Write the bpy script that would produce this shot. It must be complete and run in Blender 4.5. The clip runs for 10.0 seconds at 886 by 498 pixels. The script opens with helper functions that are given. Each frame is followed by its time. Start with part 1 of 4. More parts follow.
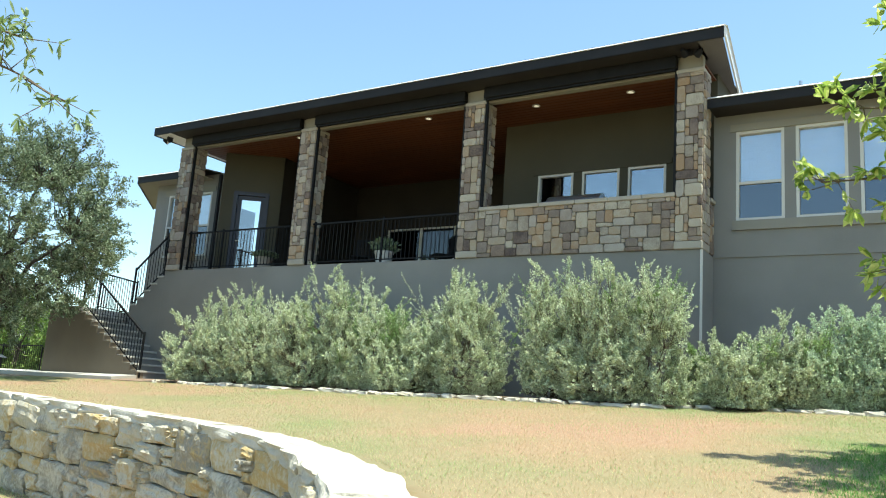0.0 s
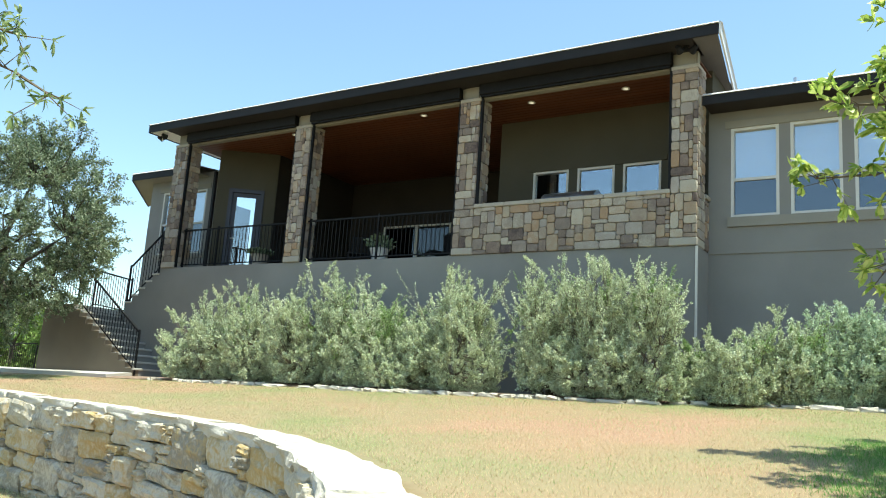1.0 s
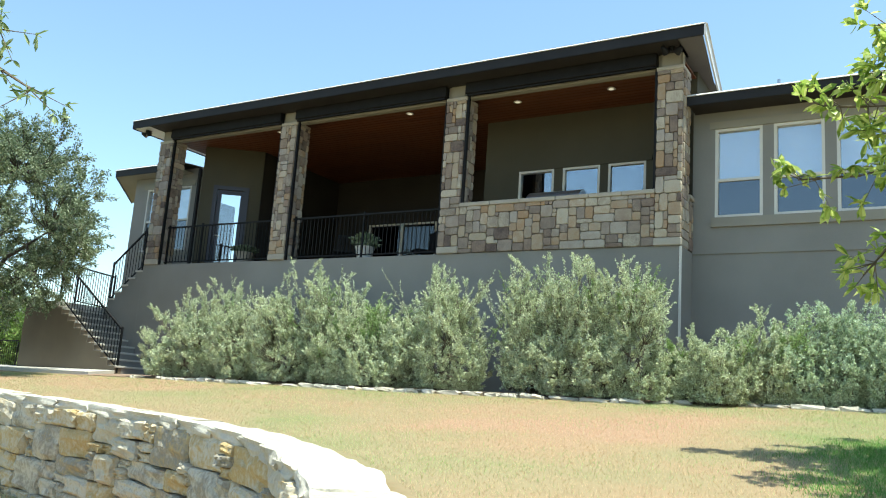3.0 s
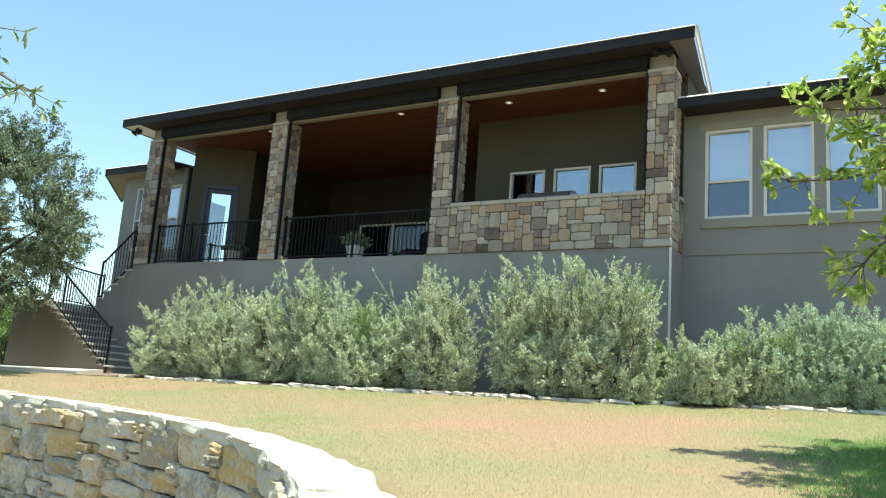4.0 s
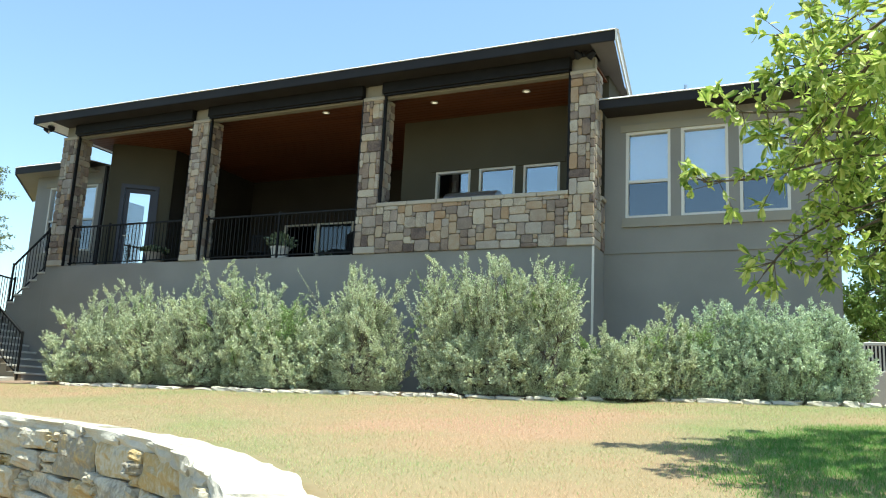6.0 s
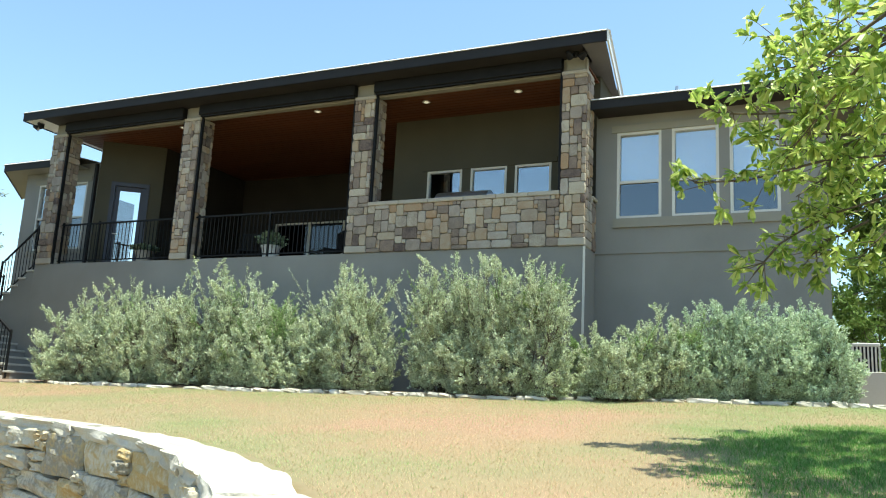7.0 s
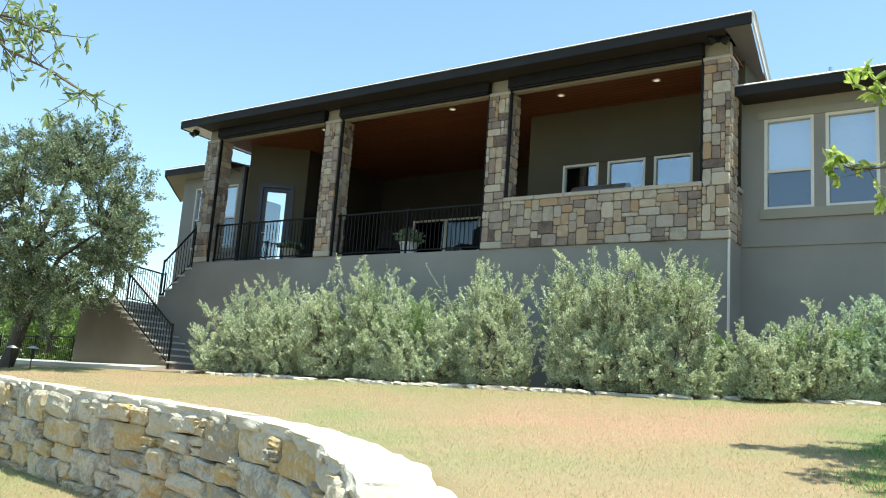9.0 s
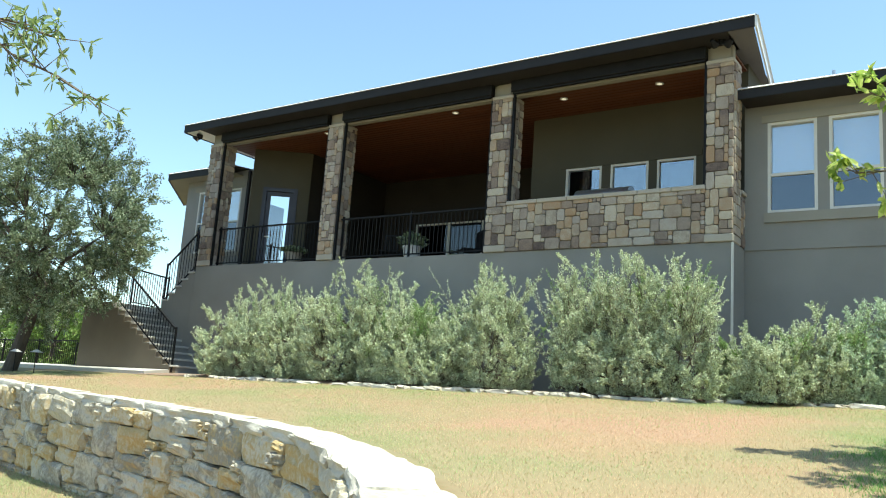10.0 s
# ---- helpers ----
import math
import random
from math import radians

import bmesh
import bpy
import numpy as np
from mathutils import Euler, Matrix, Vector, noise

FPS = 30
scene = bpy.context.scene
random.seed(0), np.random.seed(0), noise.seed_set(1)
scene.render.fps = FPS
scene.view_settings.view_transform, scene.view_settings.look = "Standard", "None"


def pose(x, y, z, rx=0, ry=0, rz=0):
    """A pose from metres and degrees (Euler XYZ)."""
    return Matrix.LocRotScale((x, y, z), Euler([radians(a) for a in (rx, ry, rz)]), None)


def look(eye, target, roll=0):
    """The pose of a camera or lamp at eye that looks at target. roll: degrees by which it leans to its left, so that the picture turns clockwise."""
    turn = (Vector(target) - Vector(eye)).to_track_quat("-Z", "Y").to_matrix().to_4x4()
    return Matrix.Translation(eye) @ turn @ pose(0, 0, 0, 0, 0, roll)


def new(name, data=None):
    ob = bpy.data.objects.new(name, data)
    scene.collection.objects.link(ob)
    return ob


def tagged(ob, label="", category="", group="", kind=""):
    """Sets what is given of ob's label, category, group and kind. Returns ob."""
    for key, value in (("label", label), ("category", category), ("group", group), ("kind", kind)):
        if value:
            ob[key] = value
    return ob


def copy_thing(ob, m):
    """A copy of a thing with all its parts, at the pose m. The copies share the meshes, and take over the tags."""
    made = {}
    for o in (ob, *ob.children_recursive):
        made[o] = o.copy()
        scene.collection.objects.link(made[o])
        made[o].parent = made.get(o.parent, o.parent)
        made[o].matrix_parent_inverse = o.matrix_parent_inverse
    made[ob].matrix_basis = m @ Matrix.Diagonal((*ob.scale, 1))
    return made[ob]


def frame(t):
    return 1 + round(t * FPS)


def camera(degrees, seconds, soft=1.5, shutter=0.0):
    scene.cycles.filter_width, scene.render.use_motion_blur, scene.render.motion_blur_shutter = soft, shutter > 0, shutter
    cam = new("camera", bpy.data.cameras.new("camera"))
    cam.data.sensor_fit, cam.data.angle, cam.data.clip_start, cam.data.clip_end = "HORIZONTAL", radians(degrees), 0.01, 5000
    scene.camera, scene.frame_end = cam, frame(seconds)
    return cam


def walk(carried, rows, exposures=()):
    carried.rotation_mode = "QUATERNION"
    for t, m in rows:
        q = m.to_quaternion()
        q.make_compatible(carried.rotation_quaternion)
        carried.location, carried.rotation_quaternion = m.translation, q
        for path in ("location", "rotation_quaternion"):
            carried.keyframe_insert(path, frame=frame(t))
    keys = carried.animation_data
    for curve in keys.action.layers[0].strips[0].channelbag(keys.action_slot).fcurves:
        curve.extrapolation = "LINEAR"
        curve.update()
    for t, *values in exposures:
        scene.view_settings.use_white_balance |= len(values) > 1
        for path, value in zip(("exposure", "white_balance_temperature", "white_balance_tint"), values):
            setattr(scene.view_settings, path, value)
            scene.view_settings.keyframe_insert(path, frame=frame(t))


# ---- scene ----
import functools

cam = camera(56.87, 10.0, soft=1.1)
EYE = (0.0, 0.0, 1.6)
# seconds, tilt, lean, turn
ROWS = [
    (0, 10.849, -4.027, 31.956),
    (0.5, 10.760, -4.032, 31.240),
    (1, 10.654, -3.873, 31.662),
    (1.5, 10.678, -3.933, 31.720),
    (2, 10.640, -4.349, 31.573),
    (2.5, 10.605, -4.116, 31.121),
    (4, 10.694, -4.123, 29.907),
    (4.5, 10.715, -3.855, 29.928),
    (5, 10.765, -3.958, 29.302),
    (5.5, 10.768, -3.820, 27.913),
    (6, 10.977, -2.829, 24.903),
    (6.2, 11.074, -2.833, 23.184),
    (7.3, 10.817, -3.138, 25.963),
    (7.5, 10.661, -3.385, 27.725),
    (8, 10.340, -4.045, 30.665),
    (8.5, 10.069, -4.497, 33.204),
    (9, 10.085, -4.062, 33.715),
    (9.5, 10.231, -4.010, 33.813),
    (10, 10.320, -4.055, 33.939),
]
walk(cam, [(t, pose(*EYE, 90 + tilt, lean, turn)) for t, tilt, lean, turn in ROWS], exposures=[(0, 0.95, 6600, -5), (10, 0.95, 6600, -5)])

# ---- light ----
SUN_AZ, SUN_EL = 80.0, 74.0      # degrees from +y towards +x, degrees above the horizon
world = bpy.data.worlds.new("world")
scene.world = world
world.use_nodes = True
_nt = world.node_tree
_sky = _nt.nodes.new("ShaderNodeTexSky")
_sky.sky_type = "NISHITA"
_sky.sun_disc = False
_sky.sun_elevation = radians(SUN_EL)
_sky.sun_rotation = radians(SUN_AZ)
_sky.air_density, _sky.dust_density, _sky.ozone_density = 1.0, 0.6, 1.5
_nt.links.new(_sky.outputs[0], _nt.nodes["Background"].inputs[0])
_nt.nodes["Background"].inputs[1].default_value = 0.15
_sd = bpy.data.lights.new("sun", "SUN")
_sd.energy, _sd.angle, _sd.color = 4.5, radians(0.6), (1.0, 0.95, 0.87)
_sun = new("sun", _sd)
_sun.matrix_world = look((0, 0, 30), (-math.sin(radians(SUN_AZ)) * math.cos(radians(SUN_EL)), -math.cos(radians(SUN_AZ)) * math.cos(radians(SUN_EL)), 30 - math.sin(radians(SUN_EL))))

# ---- materials ----
def material(name, colours, rough=0.8, scale=4.0, fine=60.0, bump=0.3, dist=0.01, metal=0.0, spec=0.3, island=0.0, obj=0.0, trans=0.0, fine_mix=0.35, stretch=(1, 1, 1), band=None):
    """A surface whose colour wanders between the given colours at a coarse and a fine scale, with relief."""
    m = bpy.data.materials.new(name)
    m.use_nodes = True
    nt = m.node_tree
    nd, ln = nt.nodes, nt.links
    b = nd["Principled BSDF"]
    geo = nd.new("ShaderNodeNewGeometry")
    mp = nd.new("ShaderNodeMapping")
    mp.inputs["Scale"].default_value = stretch
    ln.new(geo.outputs["Position"], mp.inputs[0])
    n1 = nd.new("ShaderNodeTexNoise")
    n1.inputs["Scale"].default_value, n1.inputs["Detail"].default_value = scale, 6
    n2 = nd.new("ShaderNodeTexNoise")
    n2.inputs["Scale"].default_value, n2.inputs["Detail"].default_value = fine, 4
    ln.new(mp.outputs[0], n1.inputs[0])
    ln.new(mp.outputs[0], n2.inputs[0])
    mix = nd.new("ShaderNodeMix")
    mix.inputs[0].default_value = fine_mix
    ln.new(n1.outputs[0], mix.inputs[2])
    ln.new(n2.outputs[0], mix.inputs[3])
    fac = mix.outputs[0]
    for amount, socket in ((island, geo.outputs["Random Per Island"]), (obj, None)):
        if amount:
            if socket is None:
                socket = nd.new("ShaderNodeObjectInfo").outputs["Random"]
            mx = nd.new("ShaderNodeMix")
            mx.inputs[0].default_value = amount
            ln.new(fac, mx.inputs[2])
            ln.new(socket, mx.inputs[3])
            fac = mx.outputs[0]
    ramp = nd.new("ShaderNodeValToRGB")
    els = ramp.color_ramp.elements
    lo, hi = (0.3, 0.7) if not (island or obj) else (0.12, 0.88)
    lo, hi = band or (lo, hi)
    for i, c in enumerate(colours):
        pos = lo + (hi - lo) * i / max(1, len(colours) - 1)
        e = els[i] if i < 2 else els.new(pos)
        e.position, e.color = pos, (*c, 1)
    if len(colours) == 1:
        els[1].color = (*colours[0], 1)
    ln.new(fac, ramp.inputs[0])
    ln.new(ramp.outputs[0], b.inputs["Base Color"])
    b.inputs["Roughness"].default_value, b.inputs["Metallic"].default_value = rough, metal
    b.inputs["Specular IOR Level"].default_value = spec
    if bump:
        bp = nd.new("ShaderNodeBump")
        bp.inputs["Strength"].default_value, bp.inputs["Distance"].default_value = bump, dist
        ln.new(mix.outputs[0], bp.inputs["Height"])
        ln.new(bp.outputs[0], b.inputs["Normal"])
    if trans:
        tr = nd.new("ShaderNodeBsdfTranslucent")
        ln.new(ramp.outputs[0], tr.inputs[0])
        add = nd.new("ShaderNodeMixShader")
        add.inputs[0].default_value = trans
        ln.new(b.outputs[0], add.inputs[1])
        ln.new(tr.outputs[0], add.inputs[2])
        ln.new(add.outputs[0], nd["Material Output"].inputs[0])
    return m


STUCCO = material("stucco", [(0.2, 0.193, 0.18), (0.232, 0.224, 0.21), (0.262, 0.252, 0.235)], 0.92, 0.7, 90, 0.35, 0.006, fine_mix=0.25)
TRIMTAN = material("painted trim", [(0.235, 0.22, 0.185), (0.28, 0.26, 0.22)], 0.75, 1.2, 60, 0.1, 0.004)
DARKTRIM = material("dark brown paint", [(0.016, 0.016, 0.018), (0.025, 0.025, 0.028)], 0.6, 1.5, 40, 0.08, 0.004, spec=0.18)
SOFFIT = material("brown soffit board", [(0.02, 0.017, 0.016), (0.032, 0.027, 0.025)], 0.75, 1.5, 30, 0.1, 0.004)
# East end only: bounced sunlight put in as a lighter board colour.
SOFFITE = material("soffit board lightened for bounce", [(0.1, 0.092, 0.088), (0.14, 0.13, 0.125)], 0.6, 1.5, 30, 0.1, 0.004)
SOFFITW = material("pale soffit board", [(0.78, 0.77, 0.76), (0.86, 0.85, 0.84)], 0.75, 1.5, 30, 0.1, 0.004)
METAL = material("pale metal edge", [(0.66, 0.66, 0.66), (0.76, 0.76, 0.76)], 0.4, 3, 40, 0.03, 0.002)
ROOF = material("roof shingle", [(0.16, 0.15, 0.14), (0.26, 0.24, 0.22)], 0.9, 2, 30, 0.4, 0.01)
CEILWOOD = material("stained cedar boards", [(0.08, 0.025, 0.01), (0.115, 0.038, 0.015), (0.15, 0.052, 0.02)], 0.5, 1.5, 12, 0.15, 0.004, stretch=(0.3, 5, 1))
BLACKIRON = material("black iron", [(0.006, 0.006, 0.007), (0.012, 0.012, 0.013)], 0.6, 6, 60, 0.05, 0.002, spec=0.2)
FRAMEW = material("pale window frame", [(0.56, 0.54, 0.5), (0.64, 0.62, 0.58)], 0.5, 2, 40, 0.05, 0.002)
BLINDS = material("closed pale blinds", [(0.55, 0.6, 0.66), (0.66, 0.7, 0.76)], 0.7, 0.6, 6, 0.0, stretch=(0.5, 0.5, 16))
# Near-black walls: the rooms' dimness is put into the colour.
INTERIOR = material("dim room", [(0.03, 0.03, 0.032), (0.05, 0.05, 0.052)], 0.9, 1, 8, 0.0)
# Unseen floor, darkened to cut light bounced into the porch.
DIMFLOOR = material("porch floor darkened against bounce", [(0.07, 0.062, 0.052), (0.11, 0.1, 0.085)], 0.7, 2.0, 50, 0.2, 0.004)
STONE = material("veneer stone", [(0.085, 0.064, 0.06), (0.25, 0.19, 0.15), (0.37, 0.315, 0.24), (0.32, 0.21, 0.125), (0.45, 0.4, 0.32), (0.19, 0.15, 0.125), (0.3, 0.25, 0.21), (0.4, 0.36, 0.31)], 0.92, 7, 40, 0.8, 0.014, obj=0.72, fine_mix=0.45)
MORTAR = material("mortar", [(0.1, 0.09, 0.078), (0.15, 0.137, 0.12)], 0.95, 5, 80, 0.5, 0.008)
CAPSTONE = material("cut limestone cap", [(0.34, 0.3, 0.25), (0.42, 0.38, 0.32)], 0.9, 3, 60, 0.3, 0.006)
ROCK = material("rough limestone", [(0.15, 0.13, 0.105), (0.38, 0.345, 0.28), (0.5, 0.45, 0.35), (0.42, 0.3, 0.13), (0.53, 0.49, 0.4), (0.27, 0.245, 0.2), (0.49, 0.375, 0.18), (0.57, 0.53, 0.45)], 0.93, 4.5, 24, 1.0, 0.05, obj=0.4, fine_mix=0.42)
ROCKCAP = material("weathered limestone slab", [(0.3, 0.26, 0.195), (0.52, 0.48, 0.4), (0.64, 0.61, 0.55)], 0.93, 5, 26, 1.0, 0.035, obj=0.3, fine_mix=0.45)
CONCRETE = material("concrete", [(0.42, 0.4, 0.36), (0.52, 0.5, 0.46)], 0.9, 1.5, 70, 0.25, 0.005)
MULCH = material("gravel mulch", [(0.12, 0.08, 0.055), (0.26, 0.18, 0.13), (0.38, 0.3, 0.24)], 0.95, 9, 70, 0.9, 0.03)
GRASSGROUND = material("dry lawn", [(0.137, 0.187, 0.0617), (0.193, 0.202, 0.0897), (0.251, 0.207, 0.118), (0.276, 0.202, 0.118), (0.308, 0.202, 0.13)], 0.95, 0.33, 60, 0.4, 0.01, fine_mix=0.22, band=(0.345, 0.61))
GRASS = material("grass blades", [(0.293, 0.374, 0.146), (0.397, 0.394, 0.202), (0.49, 0.404, 0.247), (0.553, 0.404, 0.263), (0.585, 0.389, 0.28)], 0.9, 0.33, 8, 0.0, island=0.14, spec=0.1, fine_mix=0.12, trans=0.35, band=(0.31, 0.65))
SAGE = material("sage leaves", [(0.165, 0.205, 0.11), (0.546, 0.61, 0.4), (0.896, 0.92, 0.71)], 0.85, 3.0, 20, 0.0, island=0.5, trans=0.18, spec=0.15)
SAGEGREEN = material("fresh green shoots", [(0.15, 0.25, 0.08), (0.28, 0.4, 0.15), (0.42, 0.53, 0.26)], 0.7, 1.4, 20, 0.0, island=0.6, trans=0.25)
ROSEMARY = material("fine blue-green leaves", [(0.2, 0.27, 0.16), (0.54, 0.64, 0.44), (0.86, 0.93, 0.74)], 0.8, 3.0, 20, 0.0, island=0.5, trans=0.22, spec=0.15)
OLIVE = material("grey green leaves", [(0.06, 0.09, 0.045), (0.17, 0.225, 0.12), (0.4, 0.45, 0.32)], 0.6, 1.2, 15, 0.0, island=0.6, trans=0.2, spec=0.4)
NARROW = material("narrow dull green leaves", [(0.08, 0.13, 0.04), (0.2, 0.28, 0.1), (0.42, 0.5, 0.26)], 0.45, 2, 15, 0.0, island=0.65, trans=0.35, spec=0.4)
LEAF = material("bright oak leaves", [(0.1, 0.2, 0.035), (0.4, 0.52, 0.11), (0.74, 0.77, 0.3)], 0.45, 2, 15, 0.0, island=0.65, trans=0.5, spec=0.4)
FARLEAF = material("distant foliage", [(0.085, 0.153, 0.032), (0.17, 0.272, 0.064), (0.272, 0.34, 0.112)], 0.8, 1, 8, 0.0, island=0.6, trans=0.2)
BARK = material("grey bark", [(0.05, 0.042, 0.035), (0.12, 0.1, 0.085)], 0.95, 6, 40, 0.8, 0.02, stretch=(1, 1, 0.3))
STEM = material("twigs", [(0.09, 0.07, 0.05), (0.16, 0.13, 0.09)], 0.9, 10, 40, 0.2, 0.003)
# Same stucco as outside; the recess's deep shade is put into the colour.
DEEPSHADESTUCCO = material("stucco darkened for recess shade", [(0.025, 0.021, 0.018), (0.04, 0.034, 0.028)], 0.9, 1.0, 60, 0.2, 0.005)
# Same stucco again, darkened in colour for the porch's shade.
SHADESTUCCO = material("stucco darkened for porch shade", [(0.066, 0.06, 0.042), (0.085, 0.077, 0.055)], 0.9, 1.0, 60, 0.25, 0.005)
GREENGRASS = material("green grass blades", [(0.268, 0.365, 0.147), (0.358, 0.436, 0.198), (0.448, 0.477, 0.26)], 0.9, 1.0, 12, 0.0, island=0.25, spec=0.1, trans=0.35)
JOINT = material("dark joint earth", [(0.035, 0.028, 0.02), (0.07, 0.055, 0.04)], 0.95, 9, 70, 0.9, 0.03)
LUSH = material("lush green grass", [(0.07, 0.19, 0.035), (0.13, 0.28, 0.06), (0.22, 0.36, 0.1)], 0.8, 1.0, 12, 0.0, island=0.3, trans=0.3)
TANSTUCCO = material("tan stucco", [(0.145, 0.118, 0.088), (0.17, 0.14, 0.105), (0.2, 0.165, 0.125)], 0.92, 0.9, 90, 0.35, 0.006, fine_mix=0.25)
STEEL = material("brushed steel", [(0.5, 0.5, 0.5), (0.6, 0.6, 0.6)], 0.3, 5, 60, 0.03, 0.001, metal=0.9)
ACPAINT = material("beige metal casing", [(0.5, 0.5, 0.46), (0.58, 0.57, 0.53)], 0.55, 4, 40, 0.05, 0.002)
DOORPAINT = material("dark blue grey paint", [(0.04, 0.042, 0.06), (0.055, 0.058, 0.08)], 0.45, 2, 40, 0.05, 0.002)
LAMPGLOW = bpy.data.materials.new("warm lamp")
LAMPGLOW.use_nodes = True
LAMPGLOW.node_tree.nodes["Principled BSDF"].inputs["Emission Color"].default_value = (1, 0.85, 0.65, 1)
LAMPGLOW.node_tree.nodes["Principled BSDF"].inputs["Emission Strength"].default_value = 0.3

# ---- building helpers ----
ORIGIN = {}


def thing(name, at, label, category, group="", kind=""):
    """An Empty at the base of a thing; its parts are built in the place's own metres."""
    ob = new(name)
    ob.empty_display_size = 0.2
    ob.location = at
    ORIGIN[ob.name] = Vector(at)
    return tagged(ob, label, category, group, kind)


def to_mesh(name, bm, mat, smooth=False):
    me = bpy.data.meshes.new(name)
    bm.normal_update()
    bm.to_mesh(me)
    bm.free()
    me.materials.append(mat)
    if smooth:
        me.polygons.foreach_set("use_smooth", [True] * len(me.polygons))
    return me


def part(name, bm, mat, parent, label="", smooth=False, kind=""):
    o = ORIGIN.get(parent.name, Vector((0, 0, 0)))
    bmesh.ops.translate(bm, verts=bm.verts, vec=-o)
    ob = new(name, to_mesh(name, bm, mat, smooth))
    ob.parent = parent
    ORIGIN[ob.name] = o
    return tagged(ob, label, kind=kind)


def structure(name, bm, mat, label, category="wall", smooth=False):
    return tagged(new(name, to_mesh(name, bm, mat, smooth)), label, category, kind="structure")


def box(bm, x0, y0, z0, x1, y1, z1, bevel=0.0):
    r = bmesh.ops.create_cube(bm, size=1.0)
    bmesh.ops.scale(bm, verts=r["verts"], vec=(abs(x1 - x0), abs(y1 - y0), abs(z1 - z0)))
    bmesh.ops.translate(bm, verts=r["verts"], vec=((x0 + x1) / 2, (y0 + y1) / 2, (z0 + z1) / 2))
    if bevel:
        es = list({e for v in r["verts"] for e in v.link_edges})
        bmesh.ops.bevel(bm, geom=es, offset=bevel, segments=1, affect="EDGES")
    return bm


def boxes(*dims, bevel=0.0):
    bm = bmesh.new()
    for d in dims:
        box(bm, *d, bevel=bevel)
    return bm


def bar(bm, a, b, r0, r1=None, sides=6):
    """A round or square bar from a to b."""
    a, b = Vector(a), Vector(b)
    r1 = r0 if r1 is None else r1
    q = (b - a).to_track_quat("Z", "Y")
    rings = []
    for c, r in ((a, r0), (b, r1)):
        rings.append([bm.verts.new(c + q @ Vector((r * math.cos(6.28318 * i / sides + 0.7854), r * math.sin(6.28318 * i / sides + 0.7854), 0))) for i in range(sides)])
    for i in range(sides):
        j = (i + 1) % sides
        bm.faces.new((rings[0][i], rings[0][j], rings[1][j], rings[1][i]))
    bm.faces.new(rings[0][::-1])
    bm.faces.new(rings[1])
    return bm


def bars(*segs, r=0.01, sides=6):
    bm = bmesh.new()
    for a, b in segs:
        bar(bm, a, b, r, sides=sides)
    return bm


def prism(bm, pts, axis_vec):
    """A solid from a flat outline and the way along which it is drawn out."""
    v = Vector(axis_vec)
    lo = [bm.verts.new(p) for p in pts]
    hi = [bm.verts.new(Vector(p) + v) for p in pts]
    n = len(pts)
    bm.faces.new(lo[::-1])
    bm.faces.new(hi)
    for i in range(n):
        j = (i + 1) % n
        bm.faces.new((lo[i], lo[j], hi[j], hi[i]))
    bmesh.ops.recalc_face_normals(bm, faces=bm.faces)
    return bm


def wall_x(x0, x1, y0, y1, z0, z1, holes=()):
    """A wall along x with openings (x0, x1, z0, z1) right through it."""
    bm = bmesh.new()
    xs = sorted({x0, x1, *[h[0] for h in holes], *[h[1] for h in holes]})
    zs = sorted({z0, z1, *[h[2] for h in holes], *[h[3] for h in holes]})
    for a, b in zip(xs, xs[1:]):
        for c, d in zip(zs, zs[1:]):
            if not any(h[0] < (a + b) / 2 < h[1] and h[2] < (c + d) / 2 < h[3] for h in holes):
                box(bm, a, y0, c, b, y1, d)
    bmesh.ops.remove_doubles(bm, verts=bm.verts, dist=0.0005)
    inner = [f for f in bm.faces if any(g is not f and set(g.verts) == set(f.verts) for g in f.verts[0].link_faces)]
    bmesh.ops.delete(bm, geom=inner, context="FACES")
    return bm


def soup(name, verts, faces_n, mat, smooth=False):
    """A mesh from a numpy array of corners, faces_n corners to a face."""
    verts = np.asarray(verts, dtype=np.float32).reshape(-1, 3)
    n = len(verts)
    me = bpy.data.meshes.new(name)
    me.vertices.add(n)
    me.vertices.foreach_set("co", verts.ravel())
    me.loops.add(n)
    me.loops.foreach_set("vertex_index", np.arange(n, dtype=np.int32))
    me.polygons.add(n // faces_n)
    me.polygons.foreach_set("loop_start", np.arange(0, n, faces_n, dtype=np.int32))
    me.polygons.foreach_set("loop_total", np.full(n // faces_n, faces_n, dtype=np.int32))
    me.update(calc_edges=True)
    me.validate()
    me.materials.append(mat)
    return me

# ---- the ground and the house ----
SLAB = 4.506         # porch floor
FRONT = 13.7         # porch front
WALL_LINE = [(-48, 9.6), (-27, 9.2), (-18.2, 8.45), (-13.2, 7.35), (-10.5, 6.66), (-8.4, 6.2), (-7.2, 5.93), (-5.7, 5.52), (-4.35, 4.93), (-3.5, 4.38), (-2.85, 3.85), (-2.0, 3.0), (-1.0, 2.25), (0.6, 1.7), (3, 1.2), (9, 0.6), (30, 0.0)]


def upper(x, y):
    return 0.813 + 0.0108 * np.clip(x, -25, 8) + 0.0894 * np.clip(y, -2, 12.4)


def lower(x, y):
    return -0.16 + 0.0444 * np.clip(x, -18, 3) + 0.122 * np.clip(y, -6, 8)


def wall_y(x):
    return np.interp(x, [p[0] for p in WALL_LINE], [p[1] for p in WALL_LINE])


def height(x, y):
    """The lawn above the retaining wall and the lawn below it."""
    w = np.clip((y - wall_y(x) + 0.10) / 0.2, 0, 1)
    return lower(x, y) * (1 - w) + (upper(x, y) - 0.03) * w


